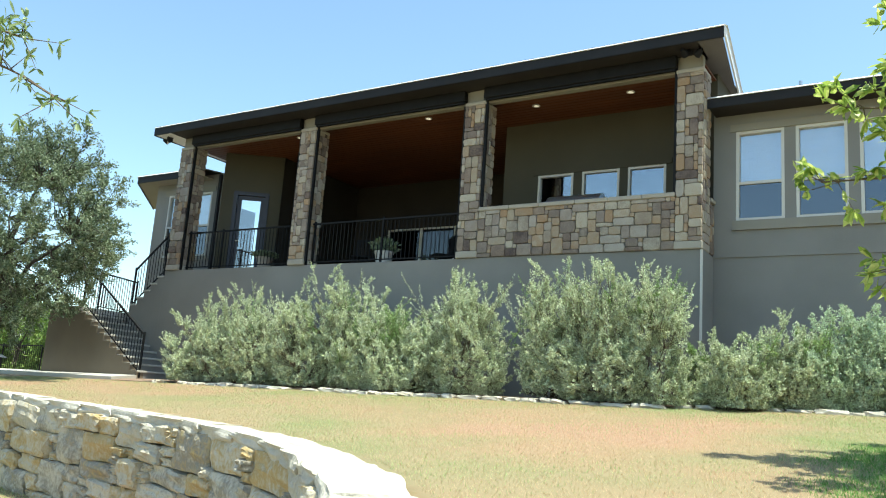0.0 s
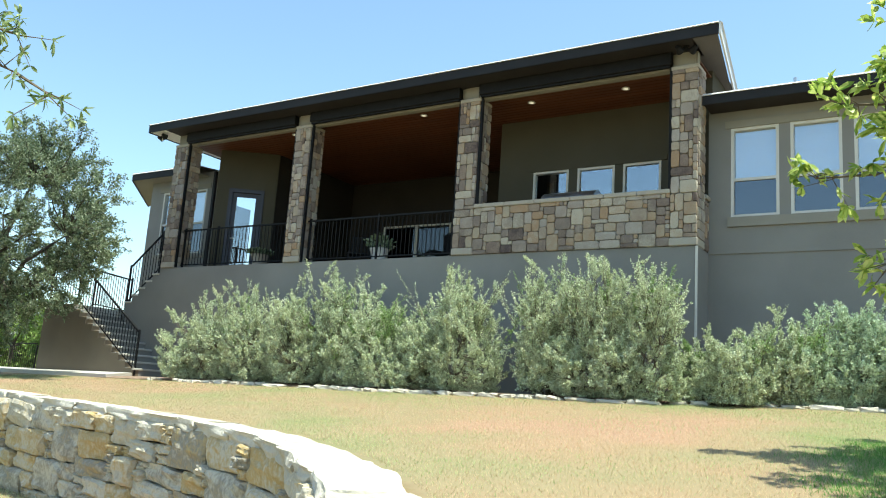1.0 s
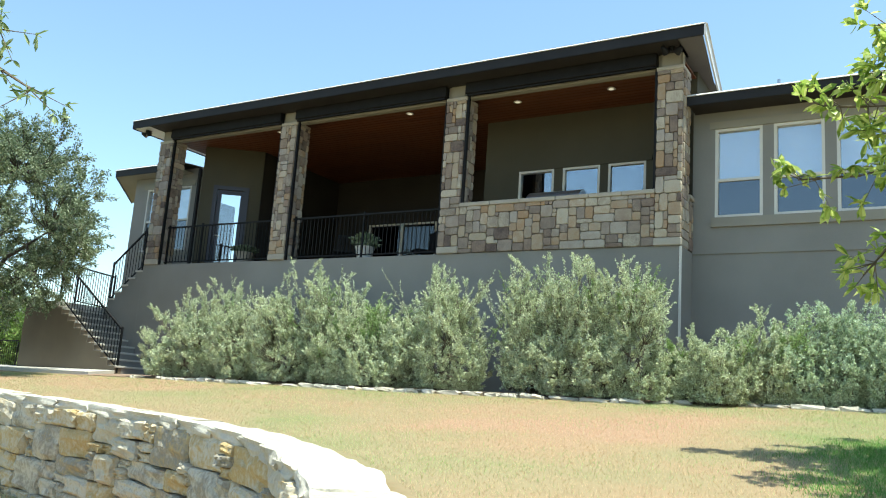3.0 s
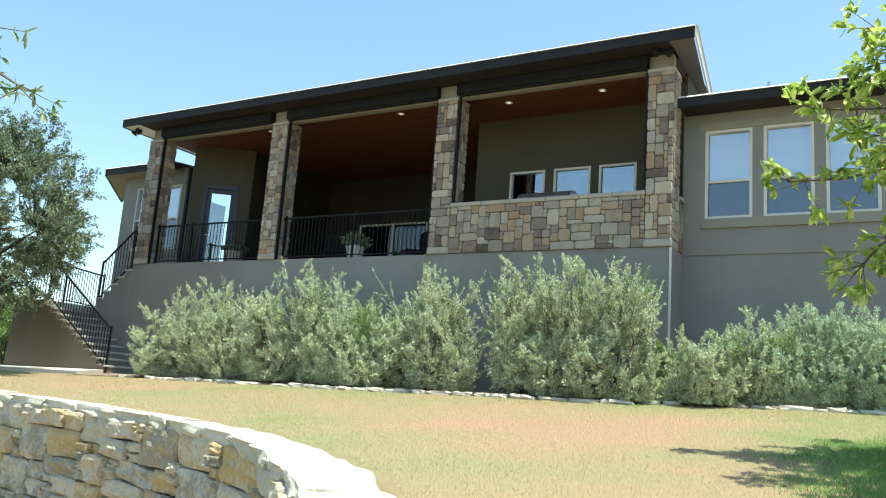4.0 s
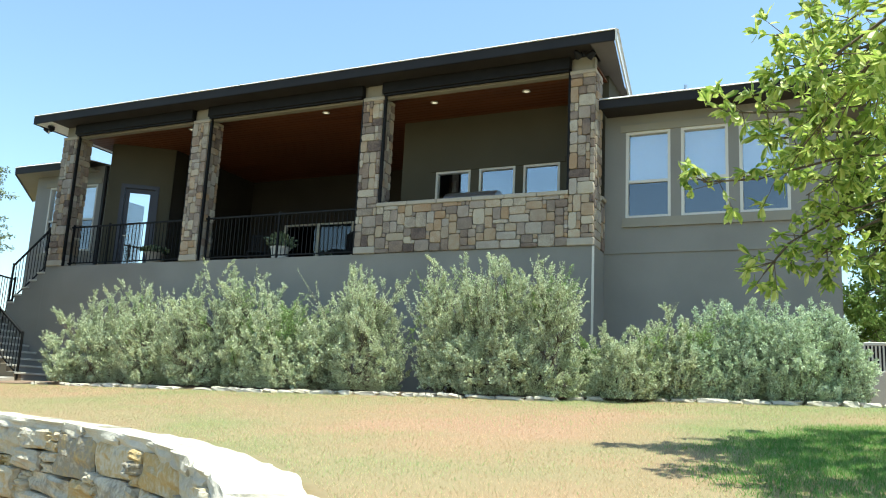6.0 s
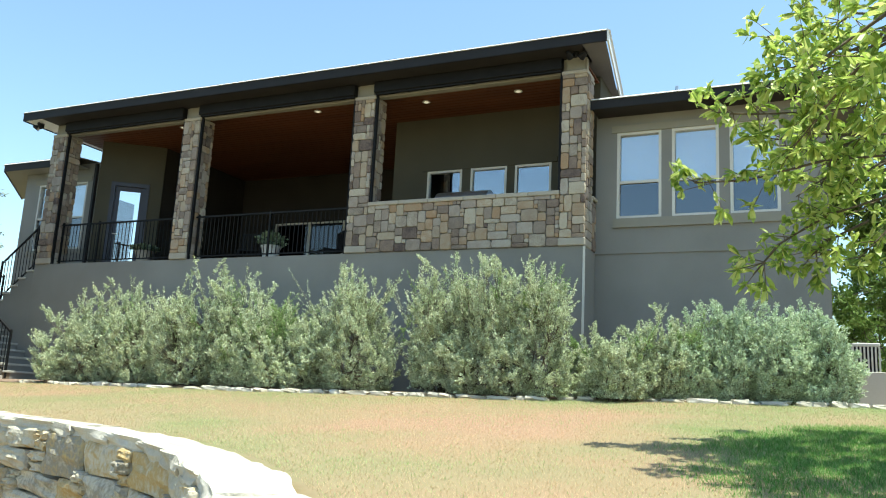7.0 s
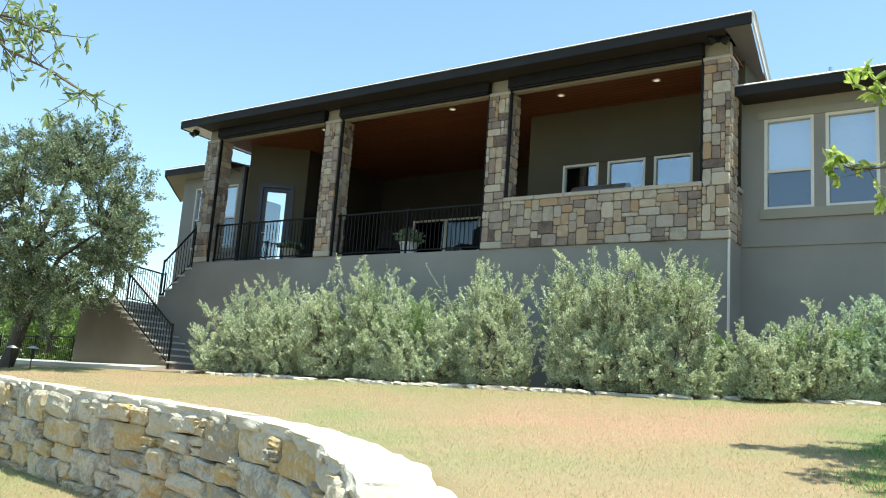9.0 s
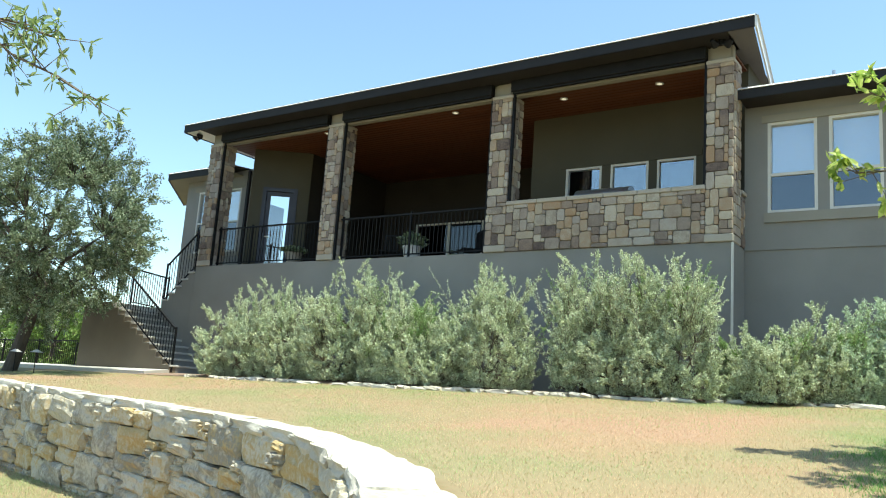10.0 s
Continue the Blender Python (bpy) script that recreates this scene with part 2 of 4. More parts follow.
def build_ground():
    far = [70, 110, 180, 320, 600, 1100, 2000]
    xs = np.array([-f for f in far[::-1]] + list(np.arange(-46, -20, 2.0)) + list(np.arange(-20, 6, 0.2)) + list(np.arange(6, 46, 2.0)) + far)
    ys = np.array([-f for f in far[::-1]] + list(np.arange(-46, -4, 2.0)) + list(np.arange(-4, 12.4, 0.2)) + list(np.arange(12.4, 46, 1.6)) + far)
    X, Y = np.meshgrid(xs, ys)
    Z = height(X, Y)
    nx, ny = len(xs), len(ys)
    idx = np.arange(nx * ny).reshape(ny, nx)
    quads = np.stack([idx[:-1, :-1], idx[:-1, 1:], idx[1:, 1:], idx[1:, :-1]], -1).reshape(-1, 4)
    me = bpy.data.meshes.new("ground")
    me.from_pydata(np.stack([X, Y, Z], -1).reshape(-1, 3).tolist(), [], quads.tolist())
    me.materials.append(GRASSGROUND)
    me.polygons.foreach_set("use_smooth", [True] * len(me.polygons))
    tagged(new("ground", me), "sloping dry yellow-green lawn in two levels", "lawn", kind="structure")


build_ground()

# stucco base under the porch, with its right return
bm = boxes((-17.25, FRONT + 0.03, 0.9, -3.635, FRONT + 0.33, SLAB - 0.002), (-3.93, FRONT + 0.33, 0.9, -3.636, 14.68, SLAB - 0.002))
structure("wall_porch_base", bm, STUCCO, "tall grey-brown stucco wall carrying the raised porch")
structure("floor_porch", boxes((-17.25, FRONT + 0.33, SLAB - 0.2, -3.93, 19.2, SLAB)), DIMFLOOR, "raised porch floor, darkened to cut bounced light", "floor")

# Sunlight on the base's corner edge, made as a thin pale strip.
structure("sunlit_corner_strip", boxes((-3.66, FRONT + 0.012, 2.2, -3.625, FRONT + 0.05, SLAB - 0.01)), FRAMEW, "pale strip standing in for the sunlit base corner", "trim")

# right wing
RW = 14.45
WIN_R = [(-3.246, -2.443), (-2.258, -1.455), (-1.275, -0.472)]
ZS, ZH = 5.125, 6.761
structure("wall_wing_east", wall_x(-3.635, 0.25, RW, RW + 0.25, 4.483, 7.2, [(a, b, ZS, ZH) for a, b in WIN_R]), STUCCO, "grey-brown stucco wall with three tall windows")
structure("wall_wing_east_lower", boxes((-3.635, RW + 0.025, 0.8, 0.23, RW + 0.25, 4.483)), STUCCO, "plain grey stucco lower wall behind the shrubs")
structure("wall_wing_side", boxes((0.0, RW + 0.25, 0.8, 0.25, 24, 7.2)), STUCCO, "stucco side wall of the house")


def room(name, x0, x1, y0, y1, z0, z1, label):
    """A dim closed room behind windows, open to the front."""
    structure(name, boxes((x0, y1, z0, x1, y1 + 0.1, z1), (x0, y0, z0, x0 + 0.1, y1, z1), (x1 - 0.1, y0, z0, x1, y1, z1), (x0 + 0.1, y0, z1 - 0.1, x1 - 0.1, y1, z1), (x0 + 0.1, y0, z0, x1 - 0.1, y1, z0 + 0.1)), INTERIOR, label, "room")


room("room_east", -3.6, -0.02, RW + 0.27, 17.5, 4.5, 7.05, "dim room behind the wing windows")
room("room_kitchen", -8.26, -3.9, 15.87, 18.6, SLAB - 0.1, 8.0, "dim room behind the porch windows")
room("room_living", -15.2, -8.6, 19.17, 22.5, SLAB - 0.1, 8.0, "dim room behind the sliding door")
# Added hall without a back wall, so sky brightens the door pane.
structure("room_west", boxes((-19.3, 15.2, SLAB - 0.1, -19.2, 18.5, 7.3), (-15.72, 15.75, SLAB - 0.1, -15.62, 18.5, 7.3), (-19.2, 15.2, 7.2, -16.3, 16.6, 7.3), (-19.2, 15.2, SLAB - 0.1, -15.72, 18.5, SLAB)), INTERIOR, "added hall left open behind to show sky through the door", "room")

# porch back walls, with the porch's shade put into their stucco colour
BW = 15.6
WIN_B = [(-7.685, -6.855), (-6.655, -5.83), (-5.65, -4.855)]
ZBS, ZBH = SLAB + 0.75, 6.68
structure("wall_porch_back", wall_x(-8.53, -3.635, BW, BW + 0.25, SLAB, 8.1, [(a, b, ZBS, ZBH) for a, b in WIN_B]), SHADESTUCCO, "shaded stucco porch wall with three windows")
structure("wall_porch_end", boxes((-3.88, RW + 0.25, SLAB, -3.637, BW, 8.1)), SHADESTUCCO, "stucco end wall of the porch")
structure("wall_recess_east", boxes((-8.53, BW + 0.25, SLAB, -8.28, 19.0, 8.1)), DEEPSHADESTUCCO, "stucco side wall of the deep porch recess")
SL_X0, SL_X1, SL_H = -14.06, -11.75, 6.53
structure("wall_recess_back", wall_x(-15.34, -8.53, 18.9, 19.15, SLAB, 8.1, [(SL_X0, SL_X1, SLAB + 0.001, SL_H)]), DEEPSHADESTUCCO, "stucco back wall of the porch recess, shade in its colour")
structure("wall_recess_west", boxes((-15.58, 15.66, SLAB, -15.34, 18.9, 8.1)), DEEPSHADESTUCCO, "stucco side wall of the deep porch recess")

# west wing with the porch door
LW = 14.9
WIN_L = [(-18.96, -18.15), (-18.0, -17.19)]
ZLS, ZLH = 5.12, 6.92
structure("wall_wing_west", wall_x(-19.5, -16.62, LW, LW + 0.25, 1.0, 7.4, [(a, b, ZLS, ZLH) for a, b in WIN_L]), STUCCO, "stucco wall with two sash windows beside the porch")
# the wall with the porch door stands at an angle to the front
ANGLED = pose(-16.6, 14.7, 0, 0, 0, 36.6)
DOOR = (0.33, 1.26, SLAB + 0.001, 6.86)


def turned(bm):
    bmesh.ops.transform(bm, matrix=ANGLED, verts=bm.verts)
    return bm


# Porch shade is in this wall's colour too.
structure("wall_porch_angled", turned(wall_x(0.0, 1.57, 0, 0.22, SLAB, 8.02, [DOOR])), SHADESTUCCO, "angled stucco wall around the porch door")
structure("wall_bay", prism(bmesh.new(), [(-19.5, LW, 1.0), (-21.7, LW + 2.2, 1.0), (-21.5, LW + 2.4, 1.0), (-19.33, LW + 0.25, 1.0)], (0, 0, 6.4)), STUCCO, "angled stucco bay wall")

# beam, ceiling, soffits, roofs
CEIL = 7.9
structure("porch_beam", boxes((-17.15, FRONT + 0.06, 7.742, -3.66, FRONT + 0.2, 8.035)), TRIMTAN, "tan stucco beam along the porch front", "beam")
bm = bmesh.new()
y = FRONT + 0.205
while y < 19.0:
    box(bm, -17.2, y, CEIL, -3.66, y + 0.134, CEIL + 0.03, bevel=0.006)
    y += 0.14
structure("ceiling", bm, CEILWOOD, "stained reddish-brown cedar board porch ceiling", "ceiling")
EX0, EX1, EXB, EY, EZ = -17.72, -3.163, -3.6, 13.2, 8.263     # EXB: the east eave at its back end
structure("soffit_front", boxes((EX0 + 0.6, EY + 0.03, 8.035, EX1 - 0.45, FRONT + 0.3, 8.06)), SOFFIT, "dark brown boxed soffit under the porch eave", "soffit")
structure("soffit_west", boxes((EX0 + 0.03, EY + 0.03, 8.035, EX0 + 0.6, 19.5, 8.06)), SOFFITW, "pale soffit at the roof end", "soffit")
# Paler than the front soffit to carry light bounced off the wing.
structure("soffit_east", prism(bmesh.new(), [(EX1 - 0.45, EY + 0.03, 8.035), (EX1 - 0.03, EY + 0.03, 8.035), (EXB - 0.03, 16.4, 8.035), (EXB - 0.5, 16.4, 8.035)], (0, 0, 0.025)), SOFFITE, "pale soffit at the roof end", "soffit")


def hip_roof(name, x0, x1, y0, y1, z, rise, label):
    w = min(x1 - x0, y1 - y0) / 2
    bm = bmesh.new()
    lo = [bm.verts.new(p) for p in ((x0, y0, z), (x1, y0, z), (x1, y1, z), (x0, y1, z))]
    hi = [bm.verts.new(p) for p in ((x0 + w, y0 + w, z + rise * w), (x1 - w, y0 + w, z + rise * w), (x1 - w, y1 - w + 0.01, z + rise * w), (x0 + w, y1 - w + 0.01, z + rise * w))]
    bm.faces.new(lo[::-1])
    bm.faces.new(hi)
    for i in range(4):
        j = (i + 1) % 4
        bm.faces.new((lo[i], lo[j], hi[j], hi[i]))
    structure(name, bm, ROOF, label, "roof")


def fascia(name, pts, z0, z1, label, out=0.03, mat=None):
    """A board with a bright metal drip edge along the eave's outline."""
    bm, bm2 = bmesh.new(), bmesh.new()
    for a, b in zip(pts, pts[1:]):
        a, b = Vector((*a, 0)), Vector((*b, 0))
        d = (b - a).normalized()
        n = Vector((d.y, -d.x, 0))
        q = [a + n * out, b + n * out, b, a]
        prism(bm, [(p.x, p.y, z0) for p in q], (0, 0, z1 - z0))
        e = n * (out + 0.03)
        prism(bm2, [(a.x + e.x, a.y + e.y, z1 - 0.012), (a.x + e.x * 0.1, a.y + e.y * 0.1, z1 + 0.03), (a.x, a.y, z1 - 0.012)], b - a)
    ob = structure(name, bm, mat or DARKTRIM, label, "fascia")
    part("drip_edge", bm2, METAL, ob, "bright metal drip edge")


hip_roof("roof_porch", EX0, EXB, EY, 19.6, EZ + 0.003, 0.12, "low hip roof over the porch")
fascia("fascia_porch", [(EX0, 19.6), (EX0, EY), (EX1, EY)], 8.025, EZ - 0.035, "dark brown fascia board around the porch roof")
fascia("fascia_porch_east", [(EX1 + 0.002, EY - 0.028), (EXB + 0.002, 16.4)], 8.025, EZ - 0.035, "pale sunlit metal-clad fascia at the roof end", mat=METAL)
WE = 13.92
structure("soffit_wing", boxes((-3.6, WE + 0.03, 7.08, 0.75, RW + 0.02, 7.1)), SOFFIT, "dark soffit under the wing eave", "soffit")
hip_roof("roof_wing_east", -3.62, 0.78, WE, 24, 7.275, 0.2, "low roof of the east wing")
fascia("fascia_wing", [(-3.62, WE), (0.78, WE), (0.78, 24)], 7.06, 7.24, "dark brown fascia board of the east wing")
LE = [(-22.2, 16.9), (-19.79, 14.42), (-17.2, 14.42)]
structure("soffit_bay", prism(bmesh.new(), [(-22.2, 16.9, 7.25), (-19.79, 14.42, 7.25), (-17.2, 14.42, 7.25), (-17.2, 16.9, 7.25)], (0, 0, 0.02)), TRIMTAN, "tan soffit around the bay", "soffit")
fascia("fascia_bay", LE, 7.23, 7.42, "dark fascia board of the bay roof")
structure("roof_bay", prism(bmesh.new(), [(-22.2, 16.9, 7.44), (-19.79, 14.42, 7.44), (-17.2, 14.42, 7.44), (-17.2, 18.5, 7.8), (-22.2, 18.5, 7.8)], (0, 0, 0.02)), ROOF, "low roof of the west bay", "roof")

# ---- windows and doors ----
def pane_material(name, gloss, dark=0.0):
    m = bpy.data.materials.new(name)
    m.use_nodes = True
    nd, ln = m.node_tree.nodes, m.node_tree.links
    nd.remove(nd["Principled BSDF"])
    tr, gl, mix = nd.new("ShaderNodeBsdfTransparent"), nd.new("ShaderNodeBsdfGlossy"), nd.new("ShaderNodeMixShader")
    tr.inputs[0].default_value = (1 - dark, 1 - dark, 1 - dark * 0.95, 1)
    gl.inputs["Roughness"].default_value = 0.02
    gl.inputs[0].default_value = (0.9, 0.95, 1, 1)
    mix.inputs[0].default_value = gloss
    ln.new(tr.outputs[0], mix.inputs[1])
    ln.new(gl.outputs[0], mix.inputs[2])
    ln.new(mix.outputs[0], nd["Material Output"].inputs[0])
    return m


PANE = pane_material("clear coated pane", 0.24, 0.05)
PANESCREEN = pane_material("pane behind insect screen", 0.14, 0.55)
PANESLIDE = pane_material("shaded sliding pane", 0.06, 0.5)
PANEDARK = pane_material("door pane", 0.2, 0.05)


def ring(x0, x1, y0, y1, z0, z1, w):
    return boxes((x0, y0, z0, x0 + w, y1, z1), (x1 - w, y0, z0, x1, y1, z1), (x0 + w, y0, z1 - w, x1 - w, y1, z1), (x0 + w, y0, z0, x1 - w, y1, z0 + w))


def sash_window(name, x0, x1, y, z0, z1, label, split=0.42, blinds=True, screen=True):
    """Two sashes in a pale frame set into the wall."""
    win = thing(name, ((x0 + x1) / 2, y, z0), label, "window", kind="structure")
    part("window_frame", ring(x0, x1, y - 0.02, y + 0.1, z0, z1, 0.05), FRAMEW, win)
    zm = z0 + (z1 - z0) * split
    if split:
        part("meeting_rail", boxes((x0 + 0.05, y - 0.005, zm - 0.025, x1 - 0.05, y + 0.07, zm + 0.025)), FRAMEW, win)
        p = part("pane", boxes((x0 + 0.05, y + 0.03, z0 + 0.05, x1 - 0.05, y + 0.036, zm - 0.025)), PANESCREEN if screen else PANE, win)
        p.visible_shadow = False
        p = part("pane", boxes((x0 + 0.05, y + 0.045, zm + 0.025, x1 - 0.05, y + 0.051, z1 - 0.05)), PANE, win)
        p.visible_shadow = False
    else:
        p = part("pane", boxes((x0 + 0.05, y + 0.03, z0 + 0.05, x1 - 0.05, y + 0.036, z1 - 0.05)), PANE, win)
        p.visible_shadow = False
    if blinds:
        bm = bmesh.new()
        z = z0 + 0.06
        while z < z1 - 0.06:
            prism(bm, [(x0 + 0.055, y + 0.105, z), (x0 + 0.055, y + 0.115, z + 0.046), (x0 + 0.055, y + 0.118, z + 0.046), (x0 + 0.055, y + 0.108, z)], (x1 - x0 - 0.11, 0, 0))
            z += 0.044
        part("blind", bm, BLINDS, win, "closed pale slatted blind")
    return win


n = 1
for a, b in WIN_R:
    sash_window("window_%d" % n, a, b, RW + 0.02, ZS, ZH, "tall sash window with closed blinds in stucco wall")
    n += 1
for a, b in WIN_B:
    sash_window("window_%d" % n, a, b, BW + 0.02, ZBS, ZBH, "porch window in a pale frame behind the parapet", split=0, blinds=False)
    n += 1
for a, b in WIN_L:
    sash_window("window_%d" % n, a, b, LW + 0.02, ZLS, ZLH, "sash window with pale blinds beside the stairs", split=0.48)
    n += 1
# trim round the windows
structure("trim_wing_windows", boxes((-3.34, RW - 0.03, ZH, -0.38, RW, ZH + 0.13), (-3.3, RW - 0.045, ZS - 0.17, -0.41, RW, ZS)), TRIMTAN, "stucco head and sill band at the wing windows", "trim")
# Head band in the shade-darkened colour of the wall behind it.
structure("trim_porch_windows", boxes((-7.8, BW - 0.025, ZBH, -4.73, BW, ZBH + 0.12)), SHADESTUCCO, "stucco head band at the porch windows", "trim")
structure("trim_bay_windows", boxes((-19.1, LW - 0.025, ZLH, -17.05, LW, ZLH + 0.13), (-19.1, LW - 0.03, ZLS - 0.12, -17.05, LW, ZLS)), TRIMTAN, "stucco bands at the bay windows", "trim")

door = thing("door_1", ANGLED @ Vector(((DOOR[0] + DOOR[1]) / 2, 0, SLAB)), "dark blue-grey porch door with a full glass pane", "door", kind="structure")
d0, d1, d3 = DOOR[0], DOOR[1], DOOR[3]
part("door_frame", turned(boxes((d0, -0.03, SLAB + 0.002, d0 + 0.1, 0.12, d3), (d1 - 0.1, -0.03, SLAB + 0.002, d1, 0.12, d3), (d0 + 0.1, -0.03, d3 - 0.1, d1 - 0.1, 0.12, d3))), DOORPAINT, door)
leaf = part("door_leaf", turned(ring(d0 + 0.105, d1 - 0.105, 0.03, 0.075, SLAB + 0.01, d3 - 0.105, 0.11)), DOORPAINT, door)
# The added open hall behind lets sky show through this pane.
part("pane", turned(boxes((d0 + 0.215, 0.045, SLAB + 0.12, d1 - 0.215, 0.055, d3 - 0.215))), PANEDARK, leaf, "glass pane showing the sky")
part("handle", turned(bars(((d0 + 0.16, -0.02, SLAB + 1.0), (d0 + 0.16, 0.03, SLAB + 1.0)), ((d0 + 0.16, -0.02, SLAB + 1.0), (d0 + 0.27, -0.02, SLAB + 1.0)), r=0.012)), STEEL, leaf, "metal lever handle")

slider = thing("door_2", ((SL_X0 + SL_X1) / 2, 18.9, SLAB), "wide sliding glass door in a pale frame", "sliding door", kind="structure")
part("door_frame", ring(SL_X0, SL_X1, 18.86, 18.98, SLAB + 0.002, SL_H, 0.05), FRAMEW, slider)
xm = (SL_X0 + SL_X1) / 2
part("centre_stile", boxes((xm - 0.045, 18.87, SLAB + 0.052, xm + 0.045, 18.95, SL_H - 0.05)), FRAMEW, slider)
part("pane", boxes((SL_X0 + 0.05, 18.93, SLAB + 0.052, xm - 0.045, 18.936, SL_H - 0.05)), PANESLIDE, slider)
part("pane", boxes((xm + 0.045, 18.91, SLAB + 0.052, SL_X1 - 0.05, 18.916, SL_H - 0.05)), PANESLIDE, slider)
structure("downspout", bars(((-16.86, LW - 0.07, SLAB), (-16.86, LW - 0.07, 7.35)), r=0.05, sides=4), DARKTRIM, "dark square downspout at the wall corner", "downspout")

# ---- porch fittings ----
COLX, CW = (-17.19, -13.0, -8.485, -4.095), 0.46
for i, (a, b) in enumerate(zip(COLX, COLX[1:])):
    scr = thing("roll_screen", ((a + b + CW) / 2, FRONT + 0.05, 7.78), "dark rolled-up porch sun screen in its housing", "screen", "porch sun screens")
    x0, x1 = a + CW, b
    part("housing", boxes((x0, FRONT - 0.1, 7.8, x1, FRONT + 0.055, 8.03), bevel=0.01), BLACKIRON, scr)
    part("hem_bar", boxes((x0 + 0.03, FRONT - 0.06, 7.76, x1 - 0.03, FRONT + 0.0, 7.798)), BLACKIRON, scr)
    zb = SLAB if i < 2 else 5.522
    for xa in (x0, x1 - 0.05):
        part("guide_rail", boxes((xa, FRONT + 0.02, zb + 0.002, xa + 0.05, FRONT + 0.08, 7.78)), BLACKIRON, scr)
LIGHTS = [(-7.32, 14.6), (-5.28, 14.6), (-9.9, 14.42), (-13.72, 14.42)]
for x, y in LIGHTS:
    lamp = thing("ceiling_light", (x, y, CEIL), "small round recessed ceiling light in cedar boards", "ceiling light", "porch downlights")
    bm = bmesh.new()
    bmesh.ops.create_cone(bm, cap_ends=True, segments=20, radius1=0.085, radius2=0.075, depth=0.016, matrix=Matrix.Translation((x, y, CEIL - 0.008)))
    part("trim_ring", bm, FRAMEW, lamp)
    bm = bmesh.new()
    bmesh.ops.create_cone(bm, cap_ends=True, segments=20, radius1=0.05, radius2=0.05, depth=0.006, matrix=Matrix.Translation((x, y, CEIL - 0.019)))
    part("lens", bm, LAMPGLOW, lamp, "warm glowing lens")


def railing(a, b, h, label, posts=(0, 1), gap=0.105, group="porch railings", drop=0.09):
    """A black iron railing from foot a to foot b, which may slope."""
    a, b = Vector(a), Vector(b)
    up = Vector((0, 0, 1))
    rail = thing("railing", a, label, "railing", group)
    part("top_rail", bars((a + up * h, b + up * h), r=0.026, sides=4), BLACKIRON, rail)
    part("bottom_rail", bars((a + up * drop, b + up * drop), r=0.018, sides=4), BLACKIRON, rail)
    d = b - a
    n = max(2, int(Vector((d.x, d.y, 0)).length / gap))
    base = None
    for i in range(1, n):
        p = a + d * (i / n)
        if base is None:
            base = part("baluster", bars((p + up * drop, p + up * (h - 0.01)), r=0.009, sides=4), BLACKIRON, rail)
            first = p
        else:
            o = new("baluster", base.data)
            o.parent = rail
            o.location = p - first
    for f in posts:
        p = a + d * f
        part("post", bars((p - up * 0.03, p + up * (h + 0.06)), r=0.028, sides=4), BLACKIRON, rail)
    return rail


railing((-16.72, FRONT + 0.2, SLAB), (-13.02, FRONT + 0.2, SLAB), 0.98, "black iron railing between stone columns on the porch", posts=(0.02, 0.34, 0.98))
railing((-12.53, FRONT + 0.2, SLAB), (-8.5, FRONT + 0.2, SLAB), 0.98, "black iron railing across the wide porch bay", posts=(0.02, 0.5, 0.98))

# ---- outside stairs ----
SY0, SY1 = 12.55, 13.7
LAND = 3.43
NS, TX0, TX1 = 10, -16.3, -18.86
stair = thing("stairs", (-17.6, 13.0, 1.7), "stucco-sided concrete outside stairs turning at a landing", "stairs", kind="structure")
bm = bmesh.new()
z0s = 1.74
rise = (LAND - z0s) / NS
run = (TX0 - TX1) / (NS - 1)
outline = [(TX0, SY0, 1.2), (TX0, SY0, z0s + rise)]
for i in range(1, NS - 1):
    outline += [(TX0 - run * i, SY0, z0s + rise * i), (TX0 - run * i, SY0, z0s + rise * (i + 1))]
outline += [(TX1, SY0, z0s + rise * (NS - 1)), (TX1, SY0, LAND), (-20.08, SY0, LAND), (-20.08, SY0, 1.2)]
prism(bm, outline, (0, 0.2, 0))
part("side_wall", bm, TANSTUCCO, stair, "tan stucco stair wall with a stepped edge")
for i in range(NS - 1):
    x = TX0 - run * i
    part("step", boxes((x - run - 0.02, SY0 + 0.2, z0s + rise * i - 0.02, x, SY1 + 0.02, z0s + rise * (i + 1) - 0.045)), STUCCO, stair)
    part("tread", boxes((x - run, SY0 + 0.012, z0s + rise * (i + 1) - 0.045, x + 0.025, SY1 + 0.025, z0s + rise * (i + 1) + 0.004), bevel=0.008), CONCRETE, stair, "pale concrete tread")
part("landing", boxes((-20.06, SY0 + 0.012, LAND - 0.12, TX1, 14.88, LAND + 0.004)), CONCRETE, stair, "concrete landing slab")
part("landing_base", boxes((-20.08, SY0 + 0.2, 1.2, TX1, 14.85, LAND - 0.12)), STUCCO, stair)
UN, UX0, UX1 = 6, -18.45, -17.25
ur, ut = (SLAB - LAND) / UN, (UX1 - UX0) / (UN - 1)
bm = bmesh.new()
outline = [(UX0, FRONT + 0.03, 1.2), (UX0, FRONT + 0.03, LAND + ur)]
for i in range(1, UN - 1):
    outline += [(UX0 + ut * i, FRONT + 0.03, LAND + ur * i), (UX0 + ut * i, FRONT + 0.03, LAND + ur * (i + 1))]
outline += [(UX1 - 0.002, FRONT + 0.03, LAND + ur * (UN - 1)), (UX1 - 0.002, FRONT + 0.03, 1.2)]
prism(bm, outline, (0, 1.1, 0))
part("upper_flight", bm, STUCCO, stair, "stucco upper flight with stepped profile")
